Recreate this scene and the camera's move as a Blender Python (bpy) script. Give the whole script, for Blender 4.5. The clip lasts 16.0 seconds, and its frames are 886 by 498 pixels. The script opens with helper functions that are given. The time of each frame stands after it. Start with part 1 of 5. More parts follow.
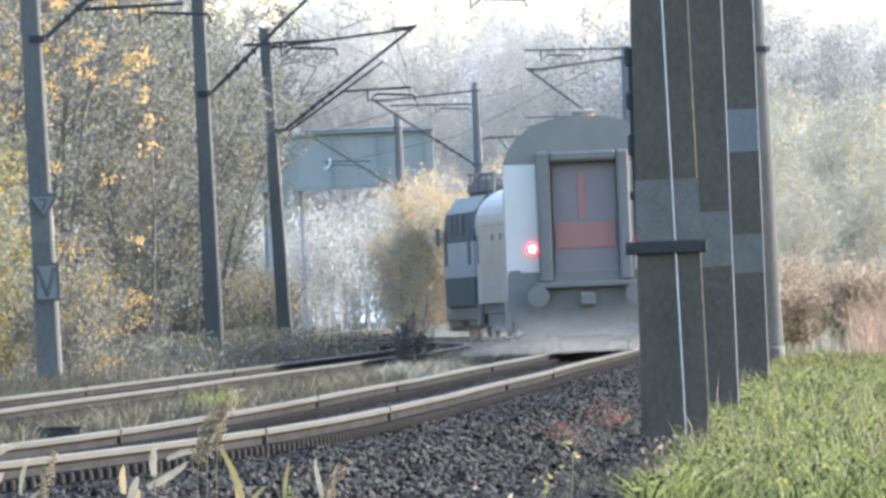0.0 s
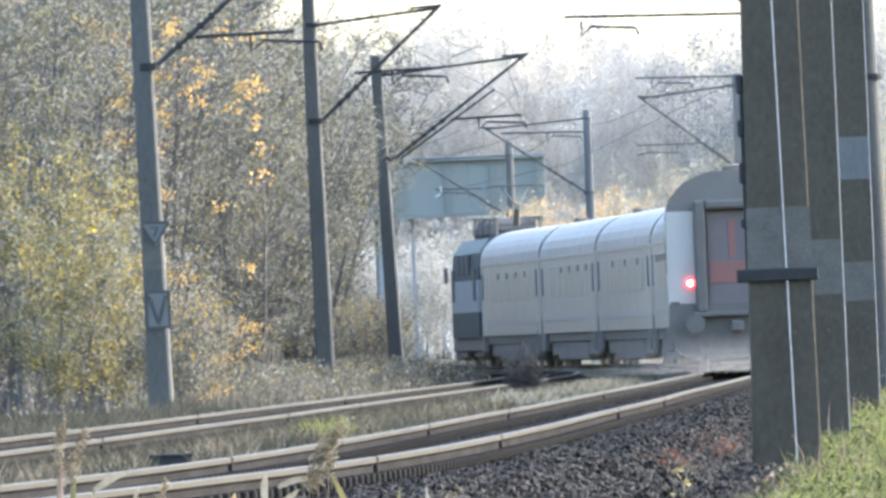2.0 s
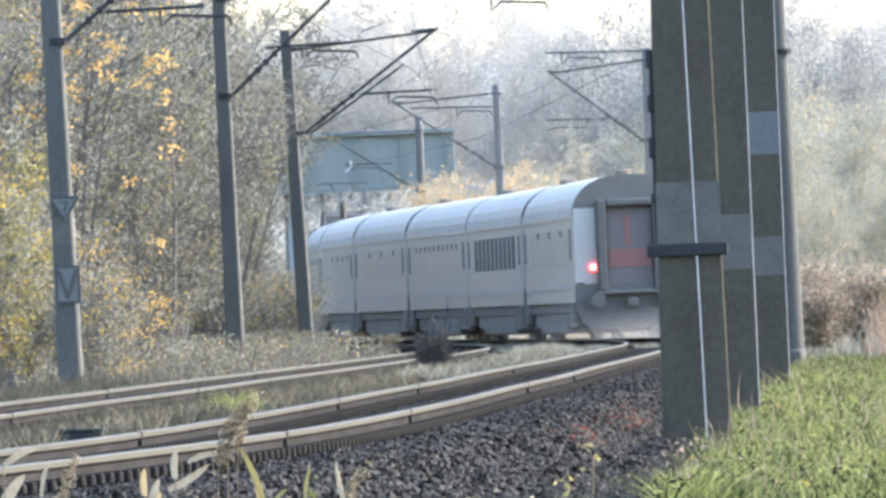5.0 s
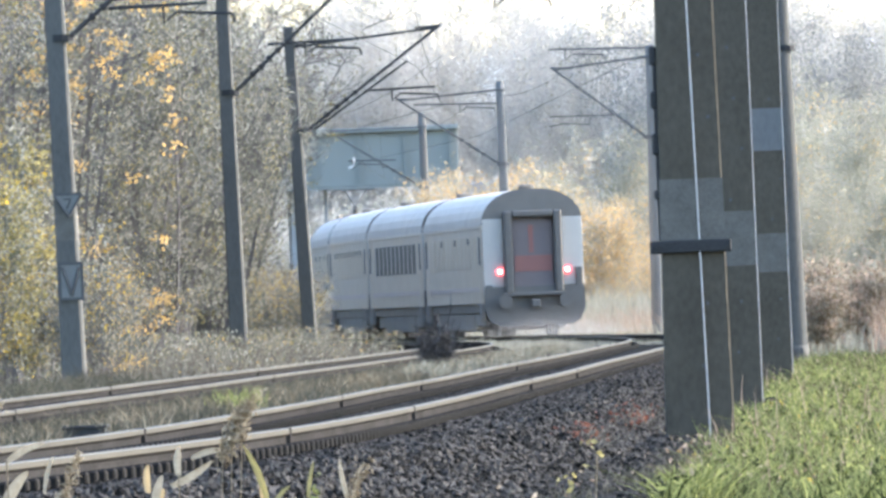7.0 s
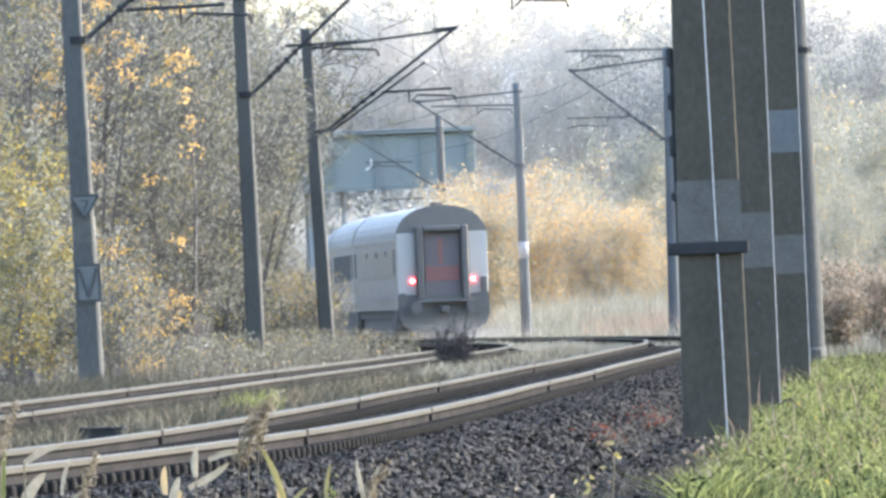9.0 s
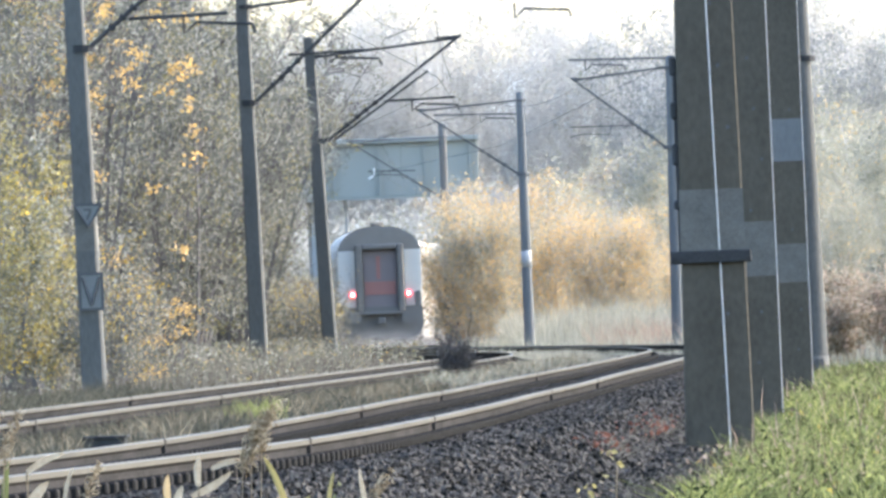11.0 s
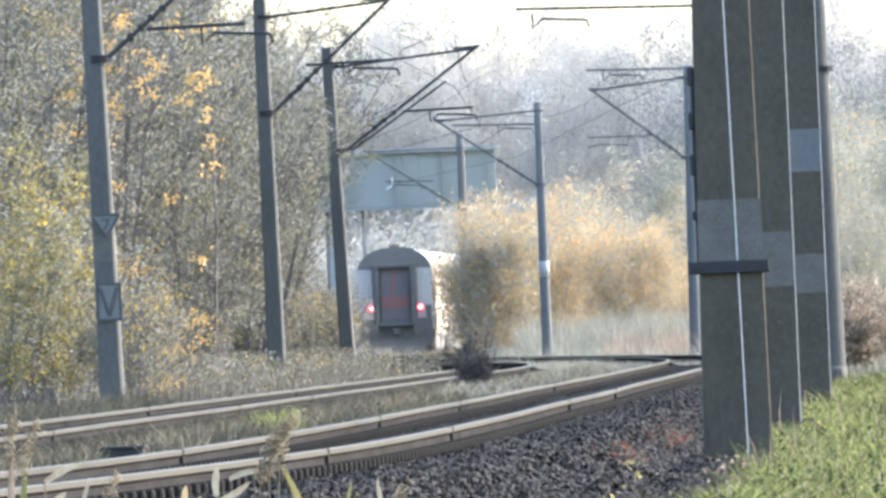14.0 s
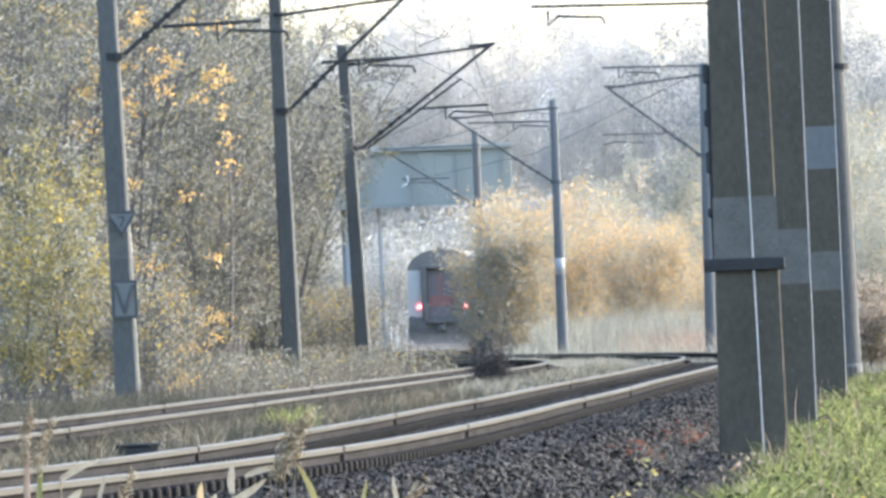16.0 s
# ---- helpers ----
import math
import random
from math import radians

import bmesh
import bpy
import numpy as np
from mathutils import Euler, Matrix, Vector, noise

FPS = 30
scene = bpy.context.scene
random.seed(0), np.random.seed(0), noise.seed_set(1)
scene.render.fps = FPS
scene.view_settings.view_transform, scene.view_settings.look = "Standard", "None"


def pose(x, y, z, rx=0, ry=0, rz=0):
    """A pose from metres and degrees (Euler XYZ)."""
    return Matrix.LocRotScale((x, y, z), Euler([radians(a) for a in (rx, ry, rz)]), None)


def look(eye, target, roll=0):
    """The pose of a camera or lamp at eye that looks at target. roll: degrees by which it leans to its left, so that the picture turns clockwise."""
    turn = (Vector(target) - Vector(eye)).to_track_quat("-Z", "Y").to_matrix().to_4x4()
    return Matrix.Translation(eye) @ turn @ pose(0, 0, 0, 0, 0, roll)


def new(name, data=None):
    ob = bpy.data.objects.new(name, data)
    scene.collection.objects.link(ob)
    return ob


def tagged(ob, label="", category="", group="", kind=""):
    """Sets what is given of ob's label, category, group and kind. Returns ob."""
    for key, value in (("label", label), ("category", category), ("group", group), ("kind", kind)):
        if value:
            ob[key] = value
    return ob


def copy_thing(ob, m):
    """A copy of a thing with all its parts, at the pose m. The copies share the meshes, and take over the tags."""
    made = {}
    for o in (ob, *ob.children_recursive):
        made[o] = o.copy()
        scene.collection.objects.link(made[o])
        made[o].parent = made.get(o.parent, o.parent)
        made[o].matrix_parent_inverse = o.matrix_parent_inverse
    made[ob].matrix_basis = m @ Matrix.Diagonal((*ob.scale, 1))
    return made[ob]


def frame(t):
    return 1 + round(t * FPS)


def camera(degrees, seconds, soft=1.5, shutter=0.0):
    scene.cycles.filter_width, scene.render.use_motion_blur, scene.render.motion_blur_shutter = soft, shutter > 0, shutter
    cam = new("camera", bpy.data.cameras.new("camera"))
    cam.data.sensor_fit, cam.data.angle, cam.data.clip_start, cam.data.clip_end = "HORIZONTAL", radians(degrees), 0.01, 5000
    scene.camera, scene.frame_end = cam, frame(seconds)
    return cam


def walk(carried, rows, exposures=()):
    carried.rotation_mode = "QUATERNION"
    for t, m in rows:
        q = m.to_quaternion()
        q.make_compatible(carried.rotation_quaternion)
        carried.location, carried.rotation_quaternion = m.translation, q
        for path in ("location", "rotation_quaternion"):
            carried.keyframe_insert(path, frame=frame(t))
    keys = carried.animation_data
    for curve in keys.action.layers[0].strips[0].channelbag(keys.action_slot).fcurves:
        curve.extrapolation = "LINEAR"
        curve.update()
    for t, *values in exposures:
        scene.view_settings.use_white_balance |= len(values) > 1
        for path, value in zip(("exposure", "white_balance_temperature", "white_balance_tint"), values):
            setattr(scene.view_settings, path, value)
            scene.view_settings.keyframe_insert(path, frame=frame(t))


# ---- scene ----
# ---------------------------------------------------------------- camera
cam = camera(3.52, 16.0, soft=3.1)
AIM = [(0, -0.0959, 0.2417), (0.5, -0.0182, 0.2793), (1, 0.0464, 0.3886), (1.5, 0.2341, 0.4272), (2, 0.3465, 0.3697), (2.5, 0.1602, 0.2073),
       (3, 0.0357, 0.2230), (3.5, 0.0000, 0.2560), (4, -0.0139, 0.2624), (6.5, -0.0098, 0.2419), (7, 0.0006, 0.2423), (7.5, 0.0516, 0.2580),
       (8, 0.0683, 0.2691), (8.5, 0.0761, 0.2453), (9, 0.0690, 0.2517), (11.5, 0.0911, 0.2976), (12, 0.1080, 0.3084), (12.5, 0.1079, 0.3120),
       (13, 0.1217, 0.3090), (13.5, 0.1524, 0.3171), (14, 0.1519, 0.3308), (14.5, 0.1398, 0.3717), (15, 0.1927, 0.3428), (15.5, 0.2003, 0.3227),
       (16, 0.2139, 0.3230)]
walk(cam, [(t, pose(0, 0, 0.85, 90 + pitch, 2.3, yaw)) for t, yaw, pitch in AIM], exposures=[(0, 2.44, 5980, 12), (16, 2.44, 5980, 12)])

# ---------------------------------------------------------------- sky and sun
SUN_AZIMUTH, SUN_HEIGHT = 68.0, 25.0          # degrees to the right of the line of sight, degrees above the horizon
world = bpy.data.worlds.new("sky")
scene.world = world
world.use_nodes = True
wn = world.node_tree
sky = wn.nodes.new("ShaderNodeTexSky")
sky.sky_type, sky.sun_disc = "NISHITA", False
sky.sun_elevation, sky.sun_rotation = radians(SUN_HEIGHT), radians(SUN_AZIMUTH)
sky.air_density, sky.dust_density, sky.ozone_density = 1.0, 2.0, 1.0
wn.links.new(sky.outputs[0], wn.nodes["Background"].inputs[0])
wn.nodes["Background"].inputs[1].default_value = 0.15
sun_data = bpy.data.lights.new("sun", "SUN")
sun_data.energy, sun_data.angle, sun_data.color = 1.6, radians(1.5), (1.0, 0.95, 0.88)
sun = new("sun", sun_data)
sun_from = Vector((math.sin(radians(SUN_AZIMUTH)) * math.cos(radians(SUN_HEIGHT)),
                   math.cos(radians(SUN_AZIMUTH)) * math.cos(radians(SUN_HEIGHT)), math.sin(radians(SUN_HEIGHT))))
sun.matrix_basis = look(sun_from * 100, (0, 0, 0))


# ---------------------------------------------------------------- materials
def material(name, low, high, size=4.0, rough=0.8, metal=0.0, bump=0.2, fine=40.0, through_light=0.0, vary=0.0,
             grain=0.5, stretch=(1, 1, 1), specular=0.5):
    """Two scales of noise between two colours, fine relief; through_light: share of light let through; vary: spread from piece to piece."""
    m = bpy.data.materials.new(name)
    m.use_nodes = True
    t = m.node_tree
    n, link = t.nodes, t.links.new
    b = n["Principled BSDF"]
    b.inputs["Roughness"].default_value, b.inputs["Metallic"].default_value = rough, metal
    b.inputs["Specular IOR Level"].default_value = specular
    at = n.new("ShaderNodeTexCoord")
    sc = n.new("ShaderNodeMapping")
    sc.inputs["Scale"].default_value = stretch
    link(at.outputs["Object"], sc.inputs[0])
    big, small = n.new("ShaderNodeTexNoise"), n.new("ShaderNodeTexNoise")
    big.inputs["Scale"].default_value, small.inputs["Scale"].default_value = size, fine
    big.inputs["Detail"].default_value, small.inputs["Detail"].default_value = 5, 3
    link(sc.outputs[0], big.inputs["Vector"])
    link(sc.outputs[0], small.inputs["Vector"])
    mix = n.new("ShaderNodeMath")
    mix.operation = "MULTIPLY_ADD"
    mix.inputs[1].default_value = grain
    link(small.outputs[0], mix.inputs[0])
    half = n.new("ShaderNodeMath")
    half.operation = "MULTIPLY"
    half.inputs[1].default_value = 1 - grain
    link(big.outputs[0], half.inputs[0])
    link(half.outputs[0], mix.inputs[2])
    value = mix.outputs[0]
    if vary:
        geo = n.new("ShaderNodeNewGeometry")
        add = n.new("ShaderNodeMath")
        add.operation = "MULTIPLY_ADD"
        add.inputs[1].default_value = vary
        link(geo.outputs["Random Per Island"], add.inputs[0])
        sub = n.new("ShaderNodeMath")
        sub.operation = "SUBTRACT"
        sub.inputs[1].default_value = vary / 2
        link(value, sub.inputs[0])
        link(sub.outputs[0], add.inputs[2])
        value = add.outputs[0]
    ramp = n.new("ShaderNodeValToRGB")
    ramp.color_ramp.elements[0].position, ramp.color_ramp.elements[1].position = 0.3, 0.7
    ramp.color_ramp.elements[0].color, ramp.color_ramp.elements[1].color = (*low, 1), (*high, 1)
    link(value, ramp.inputs[0])
    link(ramp.outputs[0], b.inputs["Base Color"])
    if bump:
        bp = n.new("ShaderNodeBump")
        bp.inputs["Strength"].default_value, bp.inputs["Distance"].default_value = bump, 0.02
        link(small.outputs[0], bp.inputs["Height"])
        link(bp.outputs[0], b.inputs["Normal"])
    if through_light:
        tr = n.new("ShaderNodeBsdfTranslucent")
        link(ramp.outputs[0], tr.inputs[0])
        ms = n.new("ShaderNodeMixShader")
        ms.inputs[0].default_value = through_light
        link(b.outputs[0], ms.inputs[1])
        link(tr.outputs[0], ms.inputs[2])
        link(ms.outputs[0], n["Material Output"].inputs[0])
    return m


def glow(name, colour, strength):
    m = bpy.data.materials.new(name)
    m.use_nodes = True
    b = m.node_tree.nodes["Principled BSDF"]
    b.inputs["Base Color"].default_value = (*colour, 1)
    b.inputs["Emission Color"].default_value = (*colour, 1)
    b.inputs["Emission Strength"].default_value = strength
    return m


CONCRETE = material("weathered_concrete", (0.060, 0.053, 0.040), (0.098, 0.088, 0.068), 1.6, 0.9, bump=0.25, fine=16, stretch=(1, 1, 0.65), specular=0.1)
# the far poles' haze is put into these two paler concretes
CONCRETE_FAR = material("haze_paled_concrete", (0.115, 0.113, 0.105), (0.165, 0.161, 0.15), 1.2, 0.9, bump=0.3, fine=25, stretch=(1, 1, 0.3), specular=0.15)
CONCRETE_HAZE = material("haze_grey_concrete", (0.125, 0.129, 0.129), (0.17, 0.174, 0.171), 1.2, 0.9, bump=0.2, fine=25, stretch=(1, 1, 0.3), specular=0.05)
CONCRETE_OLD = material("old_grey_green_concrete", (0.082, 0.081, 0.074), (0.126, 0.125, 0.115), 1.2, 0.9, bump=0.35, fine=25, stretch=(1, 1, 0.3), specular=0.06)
WHITEWASH = material("worn_whitewash", (0.080, 0.076, 0.064), (0.135, 0.128, 0.110), 5, 0.9, bump=0.2, fine=40)
DARK_STEEL = material("dark_painted_steel", (0.022, 0.023, 0.023), (0.05, 0.05, 0.05), 3, 0.7, 0.0, 0.1, specular=0.15)
BRACKET_STEEL = material("galvanised_steel", (0.035, 0.037, 0.038), (0.06, 0.062, 0.063), 3, 0.7, 0.0, 0.1, specular=0.1)
# steel of the far brackets, its colour lightened as haze would
FAR_STEEL = material("haze_paled_steel", (0.085, 0.089, 0.09), (0.125, 0.129, 0.129), 3, 0.8, 0.0, 0.1, specular=0.05)
INSULATOR = material("white_porcelain", (0.55, 0.55, 0.53), (0.65, 0.65, 0.63), 3, 0.4, 0.0, 0.0)
WIRE = material("pale_wire", (0.34, 0.335, 0.315), (0.50, 0.49, 0.465), 6, 0.5, 0.0, 0.05)
RAIL_TOP = material("polished_rail_head", (0.043, 0.040, 0.031), (0.077, 0.071, 0.055), 2.0, 0.65, 0.0, 0.05, stretch=(1, 0.15, 1), specular=0.08)
# paler strip along the head's corners and top: their glint put into the colour
RAIL_EDGE = material("rail_corner_glint", (0.056, 0.053, 0.044), (0.092, 0.088, 0.074), 3.0, 0.55, 0.0, 0.05, stretch=(1, 0.15, 1), specular=0.10)
RAIL_SIDE = material("rusty_rail_web", (0.021, 0.020, 0.0195), (0.047, 0.045, 0.043), 2.5, 0.95, 0.0, 0.3, stretch=(1, 0.3, 1), specular=0.0)
SLEEPER = material("concrete_sleeper", (0.015, 0.0142, 0.013), (0.036, 0.034, 0.031), 3, 0.9, bump=0.3, specular=0.02)
BALLAST = material("ballast_stones", (0.0085, 0.008, 0.0073), (0.078, 0.072, 0.064), 9, 0.85, bump=0.6, fine=26, vary=0.6, specular=0.03)
GROUND = material("soil_and_grass", (0.03, 0.03, 0.018), (0.075, 0.072, 0.04), 0.5, 0.95, bump=0.5, fine=7, specular=0.03)
GRASS = material("green_grass", (0.020, 0.029, 0.010), (0.215, 0.235, 0.092), 0.7, 0.6, bump=0, through_light=0.5, vary=0.65, fine=3, specular=0.05)
WEEDS = material("grey_green_weeds", (0.036, 0.036, 0.026), (0.125, 0.118, 0.09), 0.6, 0.8, bump=0, through_light=0.4, vary=0.6, fine=5, specular=0.03)
DRY_GRASS = material("dry_grass", (0.17, 0.13, 0.08), (0.36, 0.31, 0.22), 0.6, 0.7, bump=0, through_light=0.4, vary=0.6, fine=5, specular=0.03)
# dry grass towards the bend and beyond, paled further to suggest haze
PALE_GRASS = material("haze_paled_grass", (0.20, 0.197, 0.16), (0.34, 0.333, 0.27), 0.5, 0.8, bump=0, through_light=0.4, vary=0.6, fine=5, specular=0.03)
GRASS_BRIGHT = material("yellow_green_grass", (0.10, 0.115, 0.032), (0.31, 0.33, 0.115), 1.1, 0.6, bump=0, through_light=0.5, vary=0.6, fine=5, specular=0.05)
BROWN_WEEDS = material("grey_brown_weeds", (0.085, 0.078, 0.062), (0.205, 0.19, 0.155), 0.5, 0.8, bump=0, through_light=0.4, vary=0.7, fine=5, specular=0.03)
# rusty leaf colour lightened, haze over the field shrubs mixed in
LEAF_RUST = material("hazed_rusty_leaves", (0.33, 0.245, 0.19), (0.46, 0.375, 0.30), 0.4, 0.8, bump=0, through_light=0.5, vary=0.55, fine=4, specular=0.03)
RED_WEEDS = material("rust_red_weeds", (0.22, 0.155, 0.115), (0.37, 0.29, 0.225), 0.3, 0.8, bump=0, through_light=0.45, vary=0.6, fine=5, specular=0.03)
BARK = material("grey_bark", (0.070, 0.065, 0.062), (0.145, 0.136, 0.129), 3, 0.9, bump=0.3, stretch=(1, 1, 0.3))
# bark of the far trees and bushes, lightened to carry the haze
BARK_FAR = material("haze_paled_bark", (0.37, 0.355, 0.325), (0.45, 0.432, 0.40), 3, 0.9, bump=0.1)
LEAF_GREY = material("pale_green_leaves", (0.135, 0.138, 0.108), (0.365, 0.363, 0.30), 0.35, 0.7, bump=0, through_light=0.5, vary=0.7, fine=4, specular=0.22)
LEAF_YELLOW = material("yellow_leaves", (0.42, 0.28, 0.03), (0.68, 0.50, 0.09), 0.5, 0.6, bump=0, through_light=0.5, vary=0.6, fine=4)
PIER = material("pale_pier_concrete", (0.30, 0.30, 0.29), (0.39, 0.385, 0.37), 1, 0.9, bump=0.2, specular=0.1)
PALE_LEAF = material("bleached_dry_leaf", (0.34, 0.275, 0.18), (0.50, 0.425, 0.30), 20, 0.7, bump=0, through_light=0.4)
LEAF_RED = material("dull_red_leaves", (0.10, 0.04, 0.03), (0.19, 0.085, 0.055), 1, 0.7, bump=0, through_light=0.4, vary=0.5, specular=0.1)
LEAF_LIME = material("yellow_green_leaves", (0.165, 0.142, 0.05), (0.35, 0.305, 0.12), 0.5, 0.6, bump=0, through_light=0.5, vary=0.7, fine=4)
DARK_BARK = material("dark_bark", (0.055, 0.051, 0.05), (0.11, 0.103, 0.098), 3, 0.9, bump=0.2, specular=0.05)
LEAF_AMBER = material("amber_leaves", (0.47, 0.305, 0.10), (0.65, 0.445, 0.17), 0.5, 0.6, bump=0, through_light=0.5, vary=0.6, fine=4)
LEAF_ORANGE = material("orange_yellow_leaves", (0.52, 0.355, 0.165), (0.64, 0.475, 0.245), 0.22, 0.7, bump=0, through_light=0.5, vary=0.45, fine=3)
# haze over the distant trees is put into these three pale leaf colours
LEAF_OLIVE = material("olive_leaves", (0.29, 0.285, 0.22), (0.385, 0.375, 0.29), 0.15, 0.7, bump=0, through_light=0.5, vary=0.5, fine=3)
LEAF_FAR = material("haze_paled_leaves", (0.455, 0.442, 0.405), (0.545, 0.532, 0.49), 0.08, 0.9, bump=0, through_light=0.5, vary=0.35, fine=1)
LEAF_SIDE = material("haze_grey_leaves", (0.23, 0.234, 0.226), (0.315, 0.318, 0.303), 0.1, 0.9, bump=0, through_light=0.5, vary=0.35, fine=1, specular=0.1)
CAR_SIDE = material("silver_grey_paint", (0.69, 0.60, 0.48), (0.75, 0.665, 0.54), 0.7, 0.5, 0.0, 0.02, stretch=(1, 1, 2), grain=0.2, specular=0.10)
CAR_ROOF = material("light_roof_sheet", (0.60, 0.54, 0.455), (0.72, 0.655, 0.565), 0.8, 0.6, 0.0, 0.04, stretch=(4, 1, 1), grain=0.3, specular=0.2)
CAR_WHITE = material("white_end_panel", (0.56, 0.525, 0.46), (0.64, 0.605, 0.535), 1.5, 0.5, 0, 0.02, grain=0.3, specular=0.15)
# these three dark colours are lightened to stand in for haze over the train
CAR_DARK = material("haze_lifted_dark_paint", (0.19, 0.175, 0.152), (0.235, 0.218, 0.19), 2, 0.8, 0, 0.1, specular=0.04)
CAR_UNDER = material("haze_lifted_underframe", (0.285, 0.268, 0.24), (0.36, 0.34, 0.305), 2, 0.85, 0.0, 0.2, specular=0.02)
CAR_RUBBER = material("dark_gangway_rubber", (0.155, 0.146, 0.13), (0.195, 0.184, 0.164), 3, 0.85, 0, 0.1, specular=0.02)
# door and panel reds muted in colour, as haze dulls them
CAR_DOOR = material("haze_dulled_door", (0.185, 0.158, 0.15), (0.225, 0.19, 0.182), 2, 0.6, 0, 0.05, specular=0.2)
CAR_RED = material("haze_dulled_red", (0.29, 0.145, 0.122), (0.33, 0.165, 0.138), 2, 0.6, 0, 0.05, specular=0.2)
CAR_STRIPE = material("faded_red_stripe", (0.66, 0.575, 0.515), (0.71, 0.62, 0.555), 2, 0.5, 0, 0.02, specular=0.15)
# the pane colour itself carries the golden reflection of trees
CAR_GLASS = material("golden_reflection_glass", (0.68, 0.59, 0.455), (0.735, 0.645, 0.51), 0.6, 0.35, 0.0, 0.0, grain=0.2, specular=0.15)
CAR_VENT = material("dark_window_vent", (0.155, 0.15, 0.14), (0.20, 0.193, 0.18), 2, 0.6, 0, 0.0, specular=0.1)
LOCO_TEAL = material("dark_teal_paint", (0.095, 0.12, 0.125), (0.135, 0.165, 0.17), 1, 0.5, 0, 0.02, specular=0.1)
LOCO_WHITE = material("pale_grey_paint", (0.42, 0.45, 0.46), (0.5, 0.52, 0.53), 1, 0.5, 0, 0.02)
# girder paint washed out, with the haze mixed into its colour
BRIDGE = material("haze_washed_girder_paint", (0.245, 0.258, 0.235), (0.30, 0.312, 0.285), 0.4, 0.9, 0, 0.1, specular=0.0)
TAIL_RED = glow("tail_lamp_red", (1.0, 0.05, 0.06), 0.8)
TAIL_CORE = glow("tail_lamp_core", (1.0, 0.5, 0.45), 1.6)
DUST = material("pale_dust", (0.38, 0.37, 0.355), (0.46, 0.45, 0.43), 1.0, 0.95, bump=0, through_light=0.5, specular=0.0)
SIGN_BLACK = material("black_sign_paint", (0.04, 0.045, 0.045), (0.07, 0.07, 0.07), 4, 0.6, 0, 0.05)
SIGN_FACE = material("grey_sign_face", (0.125, 0.128, 0.12), (0.18, 0.182, 0.17), 4, 0.7, 0, 0.05)


# ---------------------------------------------------------------- mesh helpers
def mesh_ob(name, verts, faces, mat, parent=None, label="", smooth=False):
    me = bpy.data.meshes.new(name)
    me.from_pydata([tuple(v) for v in verts], [], [tuple(f) for f in faces])
    me.materials.append(mat)
    if smooth:
        me.polygons.foreach_set("use_smooth", [True] * len(me.polygons))
    me.update()
    ob = new(name, me)
    if parent:
        ob.parent = parent
    return tagged(ob, label)


def part(name, bm, mat, parent=None, label="", smooth=False):
    me = bpy.data.meshes.new(name)
    bmesh.ops.recalc_face_normals(bm, faces=bm.faces)
    bm.to_mesh(me)
    bm.free()
    me.materials.append(mat)
    if smooth:
        me.polygons.foreach_set("use_smooth", [True] * len(me.polygons))
    ob = new(name, me)
    if parent:
        ob.parent = parent
    return tagged(ob, label)


def add_box(bm, x0, x1, y0, y1, z0, z1, bevel=0.0):
    r = bmesh.ops.create_cube(bm, size=1)
    for v in r["verts"]:
        v.co = Vector(((x0 + x1) / 2 + v.co.x * (x1 - x0), (y0 + y1) / 2 + v.co.y * (y1 - y0), (z0 + z1) / 2 + v.co.z * (z1 - z0)))
    if bevel:
        edges = {e for v in r["verts"] for e in v.link_edges}
        bmesh.ops.bevel(bm, geom=list(edges), offset=bevel, segments=1, affect="EDGES")
    return bm


def box(x0, x1, y0, y1, z0, z1, bevel=0.0):
    return add_box(bmesh.new(), x0, x1, y0, y1, z0, z1, bevel)


def add_tube(bm, points, r0, r1=None, sides=6):
    """A tapered tube along points."""
    r1 = r0 if r1 is None else r1
    points = [Vector(p) for p in points]
    rings = []
    for i, p in enumerate(points):
        d = (points[min(i + 1, len(points) - 1)] - points[max(i - 1, 0)]).normalized()
        a = d.cross(Vector((0, 0, 1)) if abs(d.z) < 0.9 else Vector((1, 0, 0))).normalized()
        b = d.cross(a)
        r = r0 + (r1 - r0) * i / (len(points) - 1)
        rings.append([bm.verts.new(p + (a * math.cos(k * math.tau / sides) + b * math.sin(k * math.tau / sides)) * r) for k in range(sides)])
    for p, q in zip(rings, rings[1:]):
        for k in range(sides):
            bm.faces.new((p[k], p[(k + 1) % sides], q[(k + 1) % sides], q[k]))
    bm.faces.new(rings[0])
    bm.faces.new(rings[-1])
    return bm


def tube(points, r0, r1=None, sides=6):
    return add_tube(bmesh.new(), points, r0, r1, sides)


def add_disc_y(bm, x, y0, y1, z, r, sides=14):
    return add_tube(bm, [(x, y0, z), (x, y1, z)], r, r, sides)


def extrude_y(points, y0, y1, close=True):
    bm = bmesh.new()
    a = [bm.verts.new((x, y0, z)) for x, z in points]
    b = [bm.verts.new((x, y1, z)) for x, z in points]
    n = len(points)
    for k in range(n if close else n - 1):
        bm.faces.new((a[k], a[(k + 1) % n], b[(k + 1) % n], b[k]))
    if close:
        bm.faces.new(a)
        bm.faces.new(b)
    return bm


